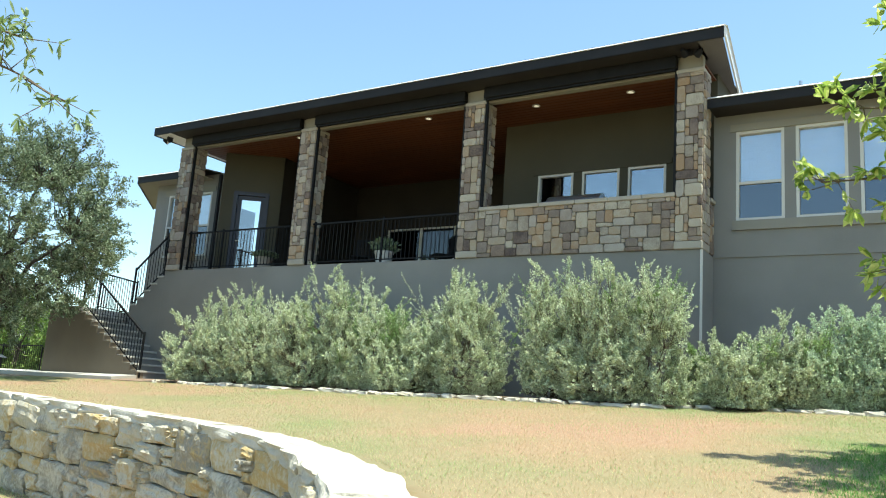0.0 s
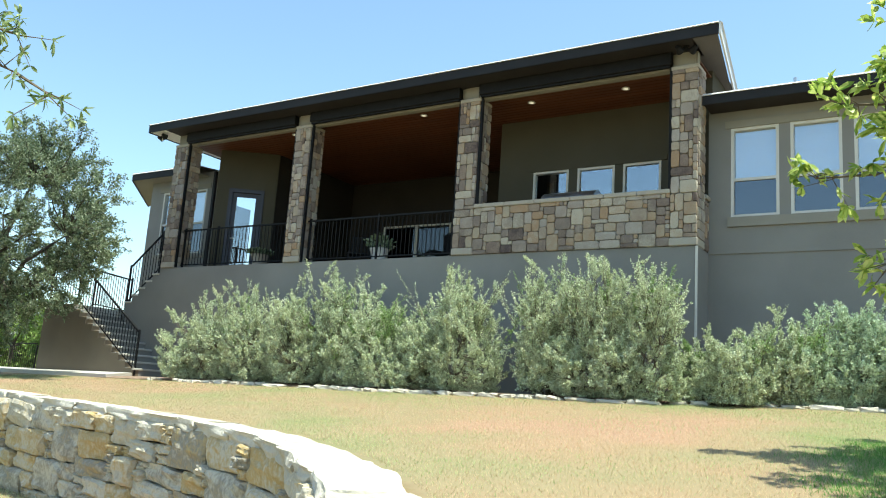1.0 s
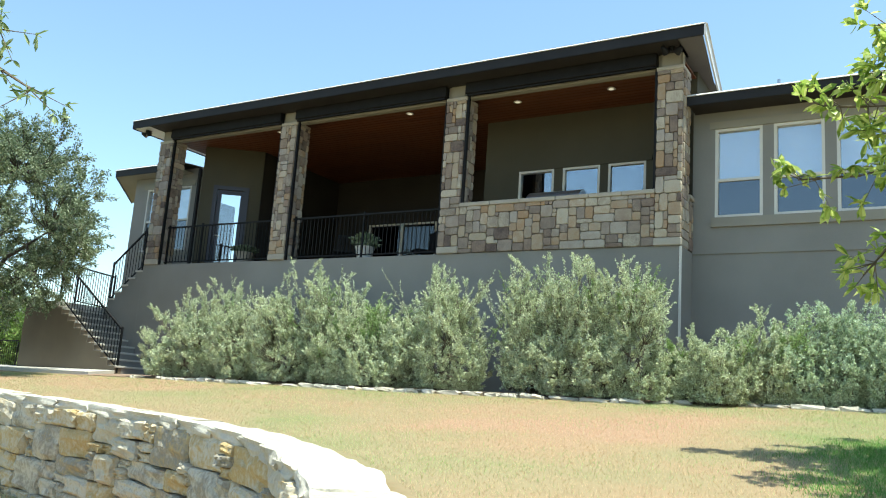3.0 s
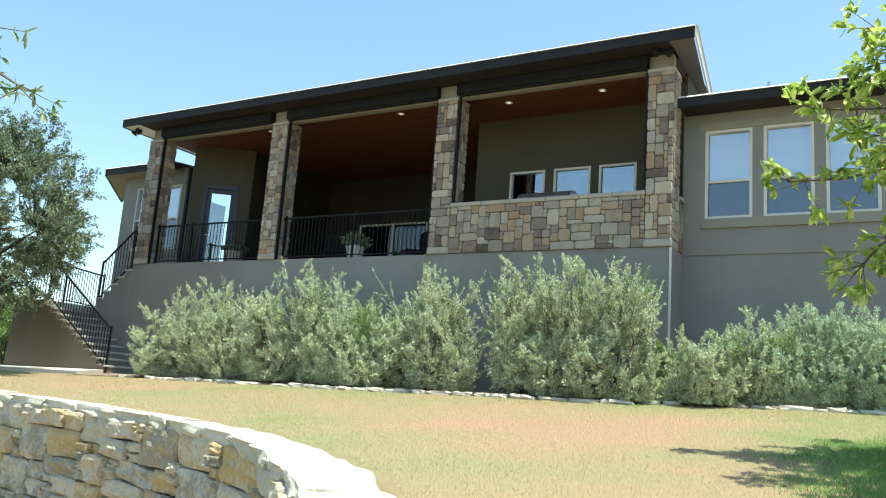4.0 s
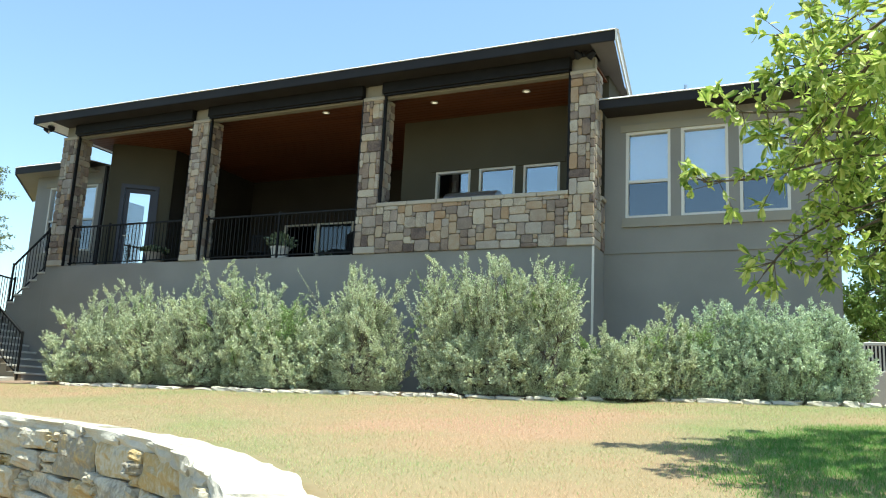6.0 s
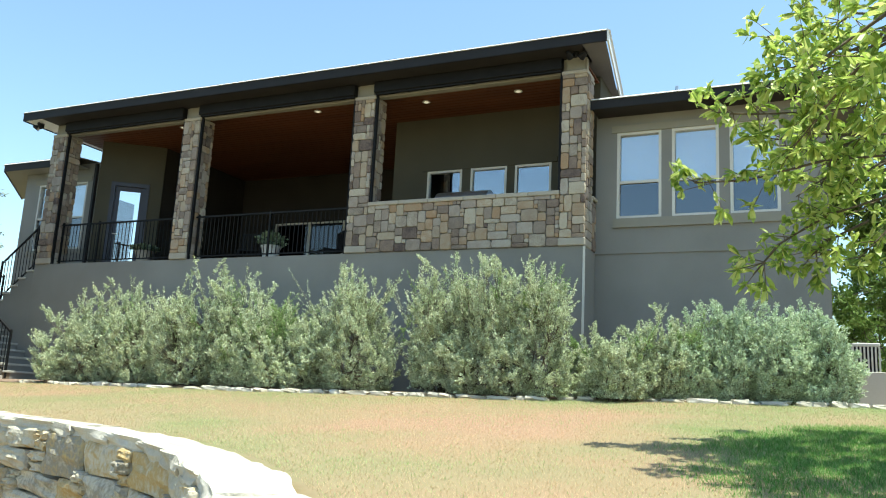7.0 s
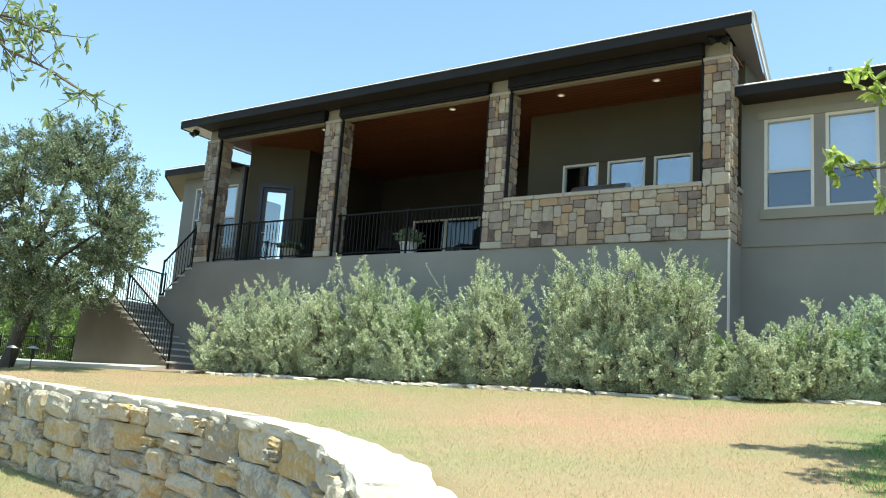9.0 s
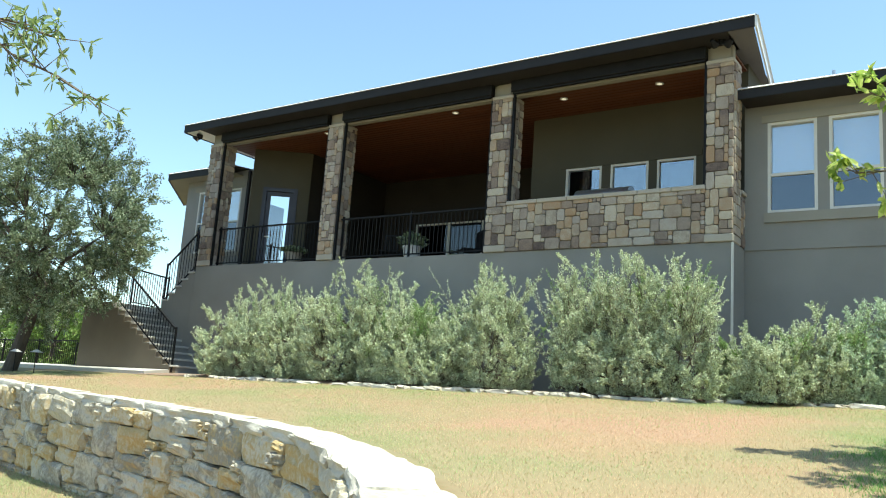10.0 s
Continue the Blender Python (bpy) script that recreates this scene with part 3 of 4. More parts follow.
for i in range(UN - 1):
    part("tread", boxes((UX0 + ut * i - 0.02, FRONT, LAND + ur * (i + 1) + 0.001, UX0 + ut * (i + 1), 14.86, LAND + ur * (i + 1) + 0.045), bevel=0.008), CONCRETE, stair)
railing((TX0, SY0 + 0.08, z0s + 0.03), (TX1 + 0.02, SY0 + 0.08, LAND + 0.03), 0.98, "sloping black iron stair railing", posts=(0, 1), group="stair railings")
railing((TX1 - 0.03, SY0 + 0.08, LAND + 0.01), (-20.03, SY0 + 0.08, LAND + 0.01), 0.95, "black iron railing along the landing", posts=(1,), group="stair railings")
railing((-19.2, 13.3, LAND + 0.01), (-19.77, 14.85, LAND + 0.01), 0.98, "black iron railing across the landing end", posts=(0, 1), group="stair railings")
railing((UX0 - 0.02, FRONT + 0.08, LAND + 0.12), (-17.3, FRONT + 0.08, SLAB - 0.06), 1.02, "sloping black iron railing of the upper flight", posts=(0, 0.97), group="stair railings")

# ---- things on the porch ----
GX, GY = -6.33, 14.6
grill = thing("grill", (GX, GY, SLAB), "steel barbecue grill with closed lid behind the parapet", "grill")
part("cart", boxes((GX - 0.52, GY - 0.3, SLAB, GX + 0.52, GY + 0.3, SLAB + 1.0), bevel=0.015), BLACKIRON, grill, "black cabinet")
bm = bmesh.new()
prism(bm, [(GX - 0.56, GY - 0.3 * math.cos(a), SLAB + 1.003 + 0.36 * math.sin(a)) for a in [math.pi * i / 12 for i in range(13)]], (1.12, 0, 0))
part("lid", bm, STEEL, grill, "brushed steel lid")
part("handle", bars(((GX - 0.4, GY - 0.33, SLAB + 1.12), (GX + 0.4, GY - 0.33, SLAB + 1.12)), r=0.014), BLACKIRON, grill)



def planter(x, y, r, h, seed, label, mat, leaf_mat, tall):
    """A ribbed tub with a rim, and a low leafy plant in it."""
    pot = thing("planter", (x, y, SLAB), label, "planter", "porch planters")
    bm = bmesh.new()
    bmesh.ops.create_cone(bm, cap_ends=True, segments=24, radius1=r * 0.72, radius2=r, depth=h, matrix=Matrix.Translation((x, y, SLAB + h / 2)))
    part("pot", bm, mat, pot)
    bm = bmesh.new()
    bmesh.ops.create_cone(bm, cap_ends=True, segments=24, radius1=r * 1.06, radius2=r * 1.1, depth=0.05, matrix=Matrix.Translation((x, y, SLAB + h + 0.022)))
    part("rim", bm, mat, pot)
    rng = np.random.default_rng(seed)
    n = 420
    a, f = rng.uniform(0, 6.28, n), rng.uniform(0, 1, n) ** 0.6
    p = np.stack([x + np.cos(a) * f * r * 1.5, y + np.sin(a) * f * r * 1.5, SLAB + h + 0.05 + tall * rng.uniform(0.05, 1, n) * (1.1 - f * 0.6)], 1)
    d = np.stack([np.cos(a) * f, np.sin(a) * f, rng.uniform(0.1, 0.9, n)], 1)
    attach("leaves", soup("leaves", leaf_quads(p, d, 0.09, 0.045, rng), 4, leaf_mat), pot)


def patio_chair(at, turn, label):
    ch = thing("patio_chair", (0, 0, 0), label, "chair", "porch chairs")
    part("seat", boxes((-0.25, -0.25, 0.4, 0.25, 0.25, 0.44), bevel=0.01), BLACKIRON, ch)
    bm = boxes((-0.25, 0.21, 0.44, -0.21, 0.25, 0.9), (0.21, 0.21, 0.44, 0.25, 0.25, 0.9), (-0.25, 0.21, 0.86, 0.25, 0.25, 0.9))
    part("back_frame", bm, BLACKIRON, ch)
    for i in range(5):
        part("slat", boxes((-0.17 + i * 0.085 - 0.012, 0.22, 0.44, -0.17 + i * 0.085 + 0.012, 0.24, 0.86)), BLACKIRON, ch)
    for x in (-0.22, 0.22):
        for y in (-0.22, 0.22):
            part("leg", bars(((x * 1.1, y * 1.1, 0.0), (x, y, 0.4)), r=0.016), BLACKIRON, ch)
    ch.matrix_basis = pose(*at, 0, 0, turn)
    return ch


c0 = patio_chair((-12.0, 15.2, SLAB), 25, "black iron patio chair on the shaded porch")
copy_thing(c0, pose(-9.9, 15.4, SLAB, 0, 0, -40))


def flood_light(at, turn):
    fl = thing("flood_light", (0, 0, 0), "small dark twin-head security light under the eave", "security light", "eave lights")
    part("base_plate", boxes((-0.05, -0.05, -0.02, 0.05, 0.05, 0.0)), BLACKIRON, fl)
    part("sensor", boxes((-0.03, -0.05, -0.1, 0.03, 0.01, -0.02), bevel=0.008), BLACKIRON, fl)
    for s in (-1, 1):
        bm = bmesh.new()
        bmesh.ops.create_cone(bm, cap_ends=True, segments=14, radius1=0.075, radius2=0.035, depth=0.14, matrix=pose(s * 0.13, -0.08, -0.08, 70, 0, s * 35))
        head = part("lamp_head", bm, BLACKIRON, fl)
        part("arm", bars(((0, 0, -0.03), (s * 0.12, -0.05, -0.08)), r=0.012), BLACKIRON, fl)
        bm = bmesh.new()
        bmesh.ops.create_cone(bm, cap_ends=True, segments=14, radius1=0.06, radius2=0.06, depth=0.01, matrix=pose(s * 0.13, -0.08, -0.08, 70, 0, s * 35) @ Matrix.Translation((0, 0, -0.073)))
        part("lens", bm, FRAMEW, head, "pale lens")
    fl.matrix_basis = pose(*at, 0, 0, turn)
    return fl


f0 = flood_light((-3.8, 13.5, 8.035), 20)
copy_thing(f0, pose(-17.45, 13.5, 8.035, 0, 0, -20))
vent = thing("vent_pipe", (-2.4, 16.0, 7.55), "small grey vent pipe on the wing roof", "vent")
part("pipe", bars(((-2.4, 16, 7.5), (-2.4, 16, 8.2)), r=0.035, sides=10), STEEL, vent)

# air conditioner beside the house
ac = thing("air_conditioner", (0.75, 16.2, 1.85), "beige outdoor air conditioner unit on a raised concrete base", "air conditioner")
AX, AY, AZ = 0.56, 16.0, 2.58
part("pad", boxes((AX - 0.05, AY - 0.05, 1.6, AX + 0.56, AY + 0.52, AZ), bevel=0.01), CONCRETE, ac, "raised concrete base")
part("core", boxes((AX + 0.04, AY + 0.04, AZ, AX + 0.4, AY + 0.4, AZ + 0.44)), DARKTRIM, ac)
part("top", boxes((AX, AY, AZ + 0.44, AX + 0.44, AY + 0.44, AZ + 0.5), bevel=0.012), ACPAINT, ac)
for i in range(8):
    d = i * 0.0585
    part("slat", boxes((AX + d, AY, AZ + 0.002, AX + d + 0.028, AY + 0.025, AZ + 0.438)), ACPAINT, ac)
    if i < 7:
        part("slat", boxes((AX, AY + 0.04 + d, AZ + 0.002, AX + 0.025, AY + 0.068 + d, AZ + 0.438)), ACPAINT, ac)

# garden fence, path and path lights
structure("path", prism(bmesh.new(), [(-15.9, 11.6, 1.6), (-16.2, 12.5, 1.68), (-28, 13.2, 1.6), (-28, 11.9, 1.55)], (0, 0, 0.12)), CONCRETE, "pale concrete path by the stairs", "path")
railing((-20.3, 16.5, 1.6), (-26.5, 16.5, 1.55), 1.0, "black iron garden fence panel", posts=(0, 0.33, 0.66, 1), group="garden fence", gap=0.12)
railing((-26.5, 16.5, 1.55), (-36, 16.5, 1.45), 1.1, "black iron garden fence panel", posts=(0.25, 0.5, 0.75, 1), group="garden fence", gap=0.12)
for x, y in ((-17.9, 10.2), (-18.76, 10.2)):
    z = float(upper(x, y)) - 0.03
    pl = thing("path_light", (x, y, z), "small path light with a pale mushroom hood", "garden light", "path lights")
    part("stake", bars(((x, y, z - 0.05), (x, y, z + 0.46)), r=0.012), BLACKIRON, pl)
    bm = bmesh.new()
    bmesh.ops.create_cone(bm, cap_ends=True, segments=16, radius1=0.14, radius2=0.03, depth=0.06, matrix=Matrix.Translation((x, y, z + 0.49)))
    part("hood", bm, FRAMEW, pl)

# ---- plants ----
def unit(v):
    return v / np.maximum(np.linalg.norm(v, axis=-1, keepdims=True), 1e-9)


def leaf_quads(p, d, length, width, rng, droop=0.0):
    """Diamond leaves at p that point along d."""
    n = len(p)
    d = unit(d + rng.normal(0, 0.25, (n, 3)) - np.array([0, 0, droop]))
    s = unit(np.cross(d, rng.normal(0, 1, (n, 3))))
    up = np.cross(s, d)
    l = (length * rng.uniform(0.65, 1.25, n))[:, None]
    w = (width * rng.uniform(0.7, 1.2, n))[:, None]
    b = p + d * l * 0.5 + up * l * 0.06
    return np.stack([p, b + s * w * 0.5, p + d * l, b - s * w * 0.5], 1).reshape(-1, 3)


def long_leaves(p, d, length, width, rng, droop=0.0):
    """Folded six-sided leaves, for crowns that stand near."""
    n = len(p)
    d = unit(d + rng.normal(0, 0.35, (n, 3)) - np.array([0, 0, droop]))
    s = unit(np.cross(d, rng.normal(0, 0.5, (n, 3)) + np.array([0, 0, 1.0])))
    up = np.cross(s, d)
    l = (length * rng.uniform(0.6, 1.25, n))[:, None]
    w = (width * rng.uniform(0.7, 1.2, n))[:, None]
    curl = rng.uniform(-0.22, 0.05, n)[:, None]
    a1, a2, tip = p + d * l * 0.3, p + d * l * 0.7 + up * l * curl * 0.4, p + d * l + up * l * curl
    r1, r2 = a1 + s * w * 0.42 + up * w * 0.15, a2 + s * w * 0.5 + up * w * 0.15
    l1, l2 = a1 - s * w * 0.42 + up * w * 0.15, a2 - s * w * 0.5 + up * w * 0.15
    q1 = np.stack([p, r1, r2, a2], 1)
    q2 = np.stack([p, a2, l2, l1], 1)
    t1 = np.stack([a2, r2, tip, l2], 1)
    return np.concatenate([q1, q2, t1], 1).reshape(-1, 3)


def twig_mesh(name, segs, mat, sides=4):
    """Tapered twigs from rows of (start, end, r0, r1)."""
    a = np.array([s[0] for s in segs], dtype=float)
    b = np.array([s[1] for s in segs], dtype=float)
    r0 = np.array([s[2] for s in segs])[:, None]
    r1 = np.array([s[3] for s in segs])[:, None]
    d = unit(b - a)
    ref = np.where(np.abs(d[:, 2:3]) > 0.9, np.array([[1.0, 0, 0]]), np.array([[0, 0, 1.0]]))
    u = unit(np.cross(d, ref))
    v = np.cross(d, u)
    out = []
    for i in range(sides):
        t0, t1 = 6.28318 * i / sides, 6.28318 * (i + 1) / sides
        c0, c1 = u * math.cos(t0) + v * math.sin(t0), u * math.cos(t1) + v * math.sin(t1)
        out.append(np.stack([a + c0 * r0, a + c1 * r0, b + c1 * r1, b + c0 * r1], 1))
    return soup(name, np.stack(out, 1).reshape(-1, 3), 4, mat)


def attach(name, me, parent, label="", kind=""):
    me.transform(Matrix.Translation(-ORIGIN[parent.name]))
    ob = new(name, me)
    ob.parent = parent
    return tagged(ob, label, kind=kind)


def sage_bush(at, rx, ry, h, seed, label, tufts=330, shoots=26, green=0.1, leaf=0.032, rise=0.6, mat=None, open_foot=0.0):
    """A loose shrub: stems fan out from the base to an uneven dome of leafy tufts, with long feathery shoots above it."""
    rng = np.random.default_rng(seed)
    x, y = at
    z = float(upper(x, y)) - 0.03
    base = np.array([x, y, z])
    bush = thing("sage_bush", base.tolist(), label, "shrub", "shrubs along the house")
    segs, pts, dirs = [], [], []
    gp, gd = [], []
    ph = rng.uniform(0, 6.28, 6)

    def reach(a, e):
        """How far the dome goes out, by bearing and rise: lobes with clefts between them."""
        return 0.93 + 0.19 * math.sin(3 * a + ph[0] + 2 * e) + 0.13 * math.sin(5 * a + ph[1] - 3 * e) + 0.09 * math.sin(7 * e + ph[2] + a)

    def plume(s, e, k, wide, fresh=False):
        """Leaves set close along a twig, thinning to its tip."""
        f = rng.uniform(0, 1, (k, 1)) ** 0.85
        p = s + (e - s) * f + rng.normal(0, 1, (k, 3)) * wide * (1.2 - f * 0.85)
        dd = unit(e - s) * 0.8 + rng.normal(0, 0.65, (k, 3))
        (gp if fresh else pts).append(p)
        (gd if fresh else dirs).append(dd)

    hubs = []
    for i in range(22):
        a, e = rng.uniform(0, 6.28), math.asin(rng.uniform(0.05, 1.0))
        r = reach(a, e) * rng.uniform(0.5, 0.75)
        c = base + np.array([math.cos(a) * math.cos(e) * rx * r, math.sin(a) * math.cos(e) * ry * r, max(0.08, math.sin(e) * h * r)])
        mid = base + (c - base) * 0.5 + rng.normal(0, 0.05, 3)
        root = base + rng.normal(0, 0.07, 3) * np.array([1, 1, 0])
        segs += [(root, mid, 0.016, 0.011), (mid, c, 0.011, 0.006)]
        hubs.append(c)
    hubs = np.array(hubs)
    for i in range(tufts):
        a = rng.uniform(3.0, 6.5) if rng.uniform() < 0.62 else rng.uniform(0, 6.28)
        e = math.asin(rng.uniform(open_foot, 1.0) ** 1.15)
        r = reach(a, e) * (1.0 if rng.uniform() < 0.6 else rng.uniform(0.55, 1.0))
        under = 0.72 + 0.28 * min(1.0, math.sin(e) / 0.4)
        d = np.array([math.cos(a) * math.cos(e) * under, math.sin(a) * math.cos(e) * under, math.sin(e)])
        tip = base + d * np.array([rx, ry, h]) * r * 1.08
        tip[2] = max(tip[2], z + 0.1)
        way = unit(d * 0.75 + np.array([0, -0.05, rise]) + rng.normal(0, 0.3, 3))
        long = rng.uniform() < 0.2 + 0.45 * max(0.0, math.sin(e) - 0.35)
        l = rng.uniform(0.28, 0.5) * min(1.0, h / 1.3) if long else rng.uniform(0.12, 0.22)
        s = tip - way * l * (0.45 if long else 1.0)
        tip = s + way * l
        hub = hubs[np.argmin(np.linalg.norm(hubs - s, axis=1))]
        segs += [(hub, s, 0.004, 0.003), (s, tip, 0.003, 0.001)]
        plume(s, tip, 84 if long else 52, 0.018 if long else 0.024)
        for _ in range(5 if long else 3):
            q = s + (tip - s) * rng.uniform(0.0, 0.75)
            t2 = q + unit(way + rng.normal(0, 0.5, 3)) * (0.13 if long else l * rng.uniform(0.45, 0.8))
            plume(q, t2, 32, 0.014)
    spots = rng.uniform(-0.85, 0.85, 4)
    for i in range(shoots):
        a = float(np.clip(rng.choice(spots) + rng.normal(0, 0.16), -1, 1))
        lift = math.sqrt(max(0.05, 1 - a * a * 0.85))
        s = base + np.array([a * rx * 0.8, rng.uniform(-0.6, 0.3) * ry, h * lift * rng.uniform(0.6, 0.8)])
        lean = np.array([a * 0.45 + rng.normal(0, 0.28), rng.normal(0, 0.2), 1.0])
        l = rng.uniform(0.35, 0.8) * min(1.0, h / 1.4) * (1.45 if rng.uniform() < 0.12 else 1.0)
        m = s + lean * l * 0.55
        e = m + (lean + rng.normal(0, 0.25, 3)) * l * 0.5
        fresh = rng.uniform() < green
        segs += [(s, m, 0.006, 0.004), (m, e, 0.004, 0.0015)]
        plume(s, m, 70, 0.02, fresh)
        plume(m, e, 60, 0.012, fresh)
        for _ in range(6):
            q = s + (e - s) * rng.uniform(0.1, 0.75)
            fe = q + (lean * 0.6 + rng.normal(0, 0.55, 3)) * l * 0.27
            segs.append((q, fe, 0.003, 0.001))
            plume(q, fe, 36, 0.011, fresh)
    P, Dv = np.concatenate(pts), np.concatenate(dirs)
    P[:, 2] = np.maximum(P[:, 2], z + 0.03)
    attach("branchwork", twig_mesh("branchwork", segs, STEM), bush, "thin grey-brown stems", "stuff")
    attach("foliage", soup("foliage", leaf_quads(P, Dv, leaf, leaf * 0.55, rng), 4, mat or SAGE), bush)
    if gp:
        attach("new_growth", soup("new_growth", leaf_quads(np.concatenate(gp), np.concatenate(gd), leaf * 1.15, leaf * 0.45, rng), 4, SAGEGREEN), bush, "fresh green upright shoots", "stuff")
    return bush


planter(-10.95, 14.6, 0.21, 0.36, 5, "pale ribbed planter with a leafy plant", FRAMEW, OLIVE, 0.34)
planter(-14.55, 14.5, 0.2, 0.34, 6, "tan clay planter with a low plant by the porch door", CAPSTONE, OLIVE, 0.14)

L1 = "grey-green sage shrub with upright shoots against stucco"
sage_bush((-13.75, 12.2), 0.8, 0.75, 1.3, 11, L1, 300, 14)
sage_bush((-12.75, 12.35), 0.85, 0.75, 1.6, 12, L1, 330, 22)
sage_bush((-11.75, 12.15), 0.75, 0.75, 1.3, 10, L1, 300, 12)
sage_bush((-10.75, 12.25), 0.95, 0.8, 1.65, 13, L1, 400, 24)
sage_bush((-9.75, 12.4), 0.85, 0.75, 1.6, 14, L1, 330, 22, 0.15)
sage_bush((-8.95, 12.15), 0.8, 0.75, 1.25, 15, "sage shrub with bright green feathery shoots", 300, 34, 0.8)
sage_bush((-8.3, 12.1), 0.6, 0.7, 1.0, 25, L1, 240, 10)
sage_bush((-7.3, 12.25), 0.88, 0.8, 1.62, 16, L1, 420, 30, 0.05)
sage_bush((-5.6, 12.3), 0.6, 0.65, 1.75, 17, L1, 330, 26, 0.1, open_foot=0.12)
sage_bush((-4.75, 12.15), 0.78, 0.8, 1.7, 18, L1, 380, 30, 0.1)
sage_bush((-3.95, 12.0), 0.7, 0.75, 1.7, 19, L1, 330, 30, 0.15)
sage_bush((-3.15, 12.45), 0.36, 0.4, 0.8, 20, "small bright green shrub beside the larger sage", 90, 14, 0.9)
sage_bush((-2.65, 12.1), 0.62, 0.6, 0.78, 21, "low sage shrub leaning over the stone edging", 280, 24, 0.45)
sage_bush((-2.15, 12.5), 0.5, 0.5, 1.0, 26, "upright sage shrub with pale green tips", 220, 24, 0.6)
L2 = "dense rounded grey-green shrub with fine leaves"
sage_bush((-1.35, 12.85), 0.72, 0.7, 1.12, 22, L2, 640, 8, 0.0, 0.033, 0.85, ROSEMARY)
sage_bush((-0.55, 12.85), 0.75, 0.75, 1.16, 23, L2, 680, 8, 0.0, 0.033, 0.85, ROSEMARY)
sage_bush((-0.02, 12.75), 0.5, 0.65, 0.98, 24, L2, 460, 5, 0.0, 0.033, 0.85, ROSEMARY)


def tree(at, trunk_to, crown, radii, seed, label, leaf_mat, leaf, count, near=False, limbs=9, trunk_r=0.14, extra=(), clumps=60, base_z=None, spread=0.34, name="tree"):
    """A tapered trunk, limbs that fork into twigs, and clumps of leaves with gaps between them."""
    rng = np.random.default_rng(seed)
    x, y = at
    z = float(height(x, y)) - 0.05 if base_z is None else base_z
    tr = thing(name, (x, y, z), label, "tree")
    base, fork, c, rad = np.array([x, y, z]), np.array(trunk_to), np.array(crown), np.array(radii)
    mid = (base + fork) / 2 + rng.normal(0, 0.06, 3)
    trunk = [(base, mid, trunk_r, trunk_r * 0.85), (mid, fork, trunk_r * 0.85, trunk_r * 0.7)]
    twigs = []
    tips = []
    for i in range(limbs):
        d = unit(rng.normal(0, 1, 3) + np.array([0, 0, 0.25]))
        e = c + d * rad * rng.uniform(0.45, 0.75)
        m = (fork + e) / 2 + rng.normal(0, 0.12, 3) + np.array([0, 0, 0.1])
        trunk += [(fork, m, trunk_r * 0.45, trunk_r * 0.28), (m, e, trunk_r * 0.28, trunk_r * 0.1)]
        tips += [m, (m + e) / 2, e]
    tips = np.array(tips)
    ends = []
    for i in range(clumps):
        d = unit(rng.normal(0, 1, 3))
        p = c + d * rad * rng.uniform(0.35, 1.0) ** 0.6
        q = tips[np.argmin(np.linalg.norm(tips - p, axis=1))]
        m = (p + q) / 2 + rng.normal(0, 0.08, 3)
        twigs += [(q, m, 0.018, 0.011), (m, p, 0.011, 0.005)]
        ends.append((m, p, 1.0))
    for pts in extra:
        for a, b in zip(pts, pts[1:]):
            a, b = np.array(a, dtype=float), np.array(b, dtype=float)
            twigs.append((a, b, 0.012, 0.006))
            ends.append((a + (b - a) * 0.35, b, 0.8))
    P, Dv = [], []
    per = count // len(ends)
    for m, p, size in ends:
        ax = p - m
        for j in range(6):
            s = m + ax * rng.uniform(0.25, 1.0)
            d = unit(ax / (np.linalg.norm(ax) + 1e-6) * 0.8 + rng.normal(0, 0.7, 3))
            l = rng.uniform(0.5, 1.3) * spread * size
            e = s + d * l
            twigs.append((s, e, 0.005, 0.002))
            k = max(3, int(per / 6 * (size ** 1.2)))
            if near:
                # a fan of leaves at the twig's tip, and a few below it
                f = np.where(rng.uniform(0, 1, (k, 1)) < 0.7, rng.uniform(0.9, 1.0, (k, 1)), rng.uniform(0.3, 0.9, (k, 1)))
                P.append(s + (e - s) * f + rng.normal(0, 0.006, (k, 3)))
                Dv.append(d * 0.45 + rng.normal(0, 0.75, (k, 3)))
            else:
                f = rng.uniform(0.15, 1.0, (k, 1))
                P.append(s + (e - s) * f + rng.normal(0, 0.035, (k, 3)))
                Dv.append(d * 0.7 + rng.normal(0, 0.65, (k, 3)))
    P, Dv = np.concatenate(P), np.concatenate(Dv)
    attach("trunk", twig_mesh("trunk", trunk, BARK, 10), tr, "rough grey bark")
    attach("branchwork", twig_mesh("branchwork", twigs, STEM if near else BARK, 4), tr, kind="stuff")
    fn = long_leaves if near else leaf_quads
    attach("crown", soup("crown", fn(P, Dv, leaf[0], leaf[1], rng, 0.25 if near else 0.0), 4, leaf_mat), tr, "loose leafy crown with gaps")
    return tr


tree((-19.5, 10.5), (-18.75, 10.5, 3.1), (-18.8, 10.5, 5.0), (3.55, 1.9, 2.5), 31, "live oak with small grey-green leaves by the stairs", OLIVE, (0.062, 0.034), 140000, limbs=14, trunk_r=0.17, clumps=330, spread=0.42,
     extra=[((-15.9, 10.4, 5.0), (-15.2, 10.4, 5.15), (-14.7, 10.4, 5.35)), ((-16.0, 10.3, 4.75), (-15.3, 10.3, 4.7), (-14.9, 10.3, 4.6)), ((-16.8, 10.4, 6.2), (-16.4, 10.4, 6.7), (-16.25, 10.4, 7.1)), ((-18.4, 10.4, 6.6), (-18.5, 10.4, 7.1), (-18.55, 10.4, 7.5)), ((-16.6, 10.2, 3.9), (-16.1, 10.1, 3.6), (-15.9, 10.1, 3.2))])
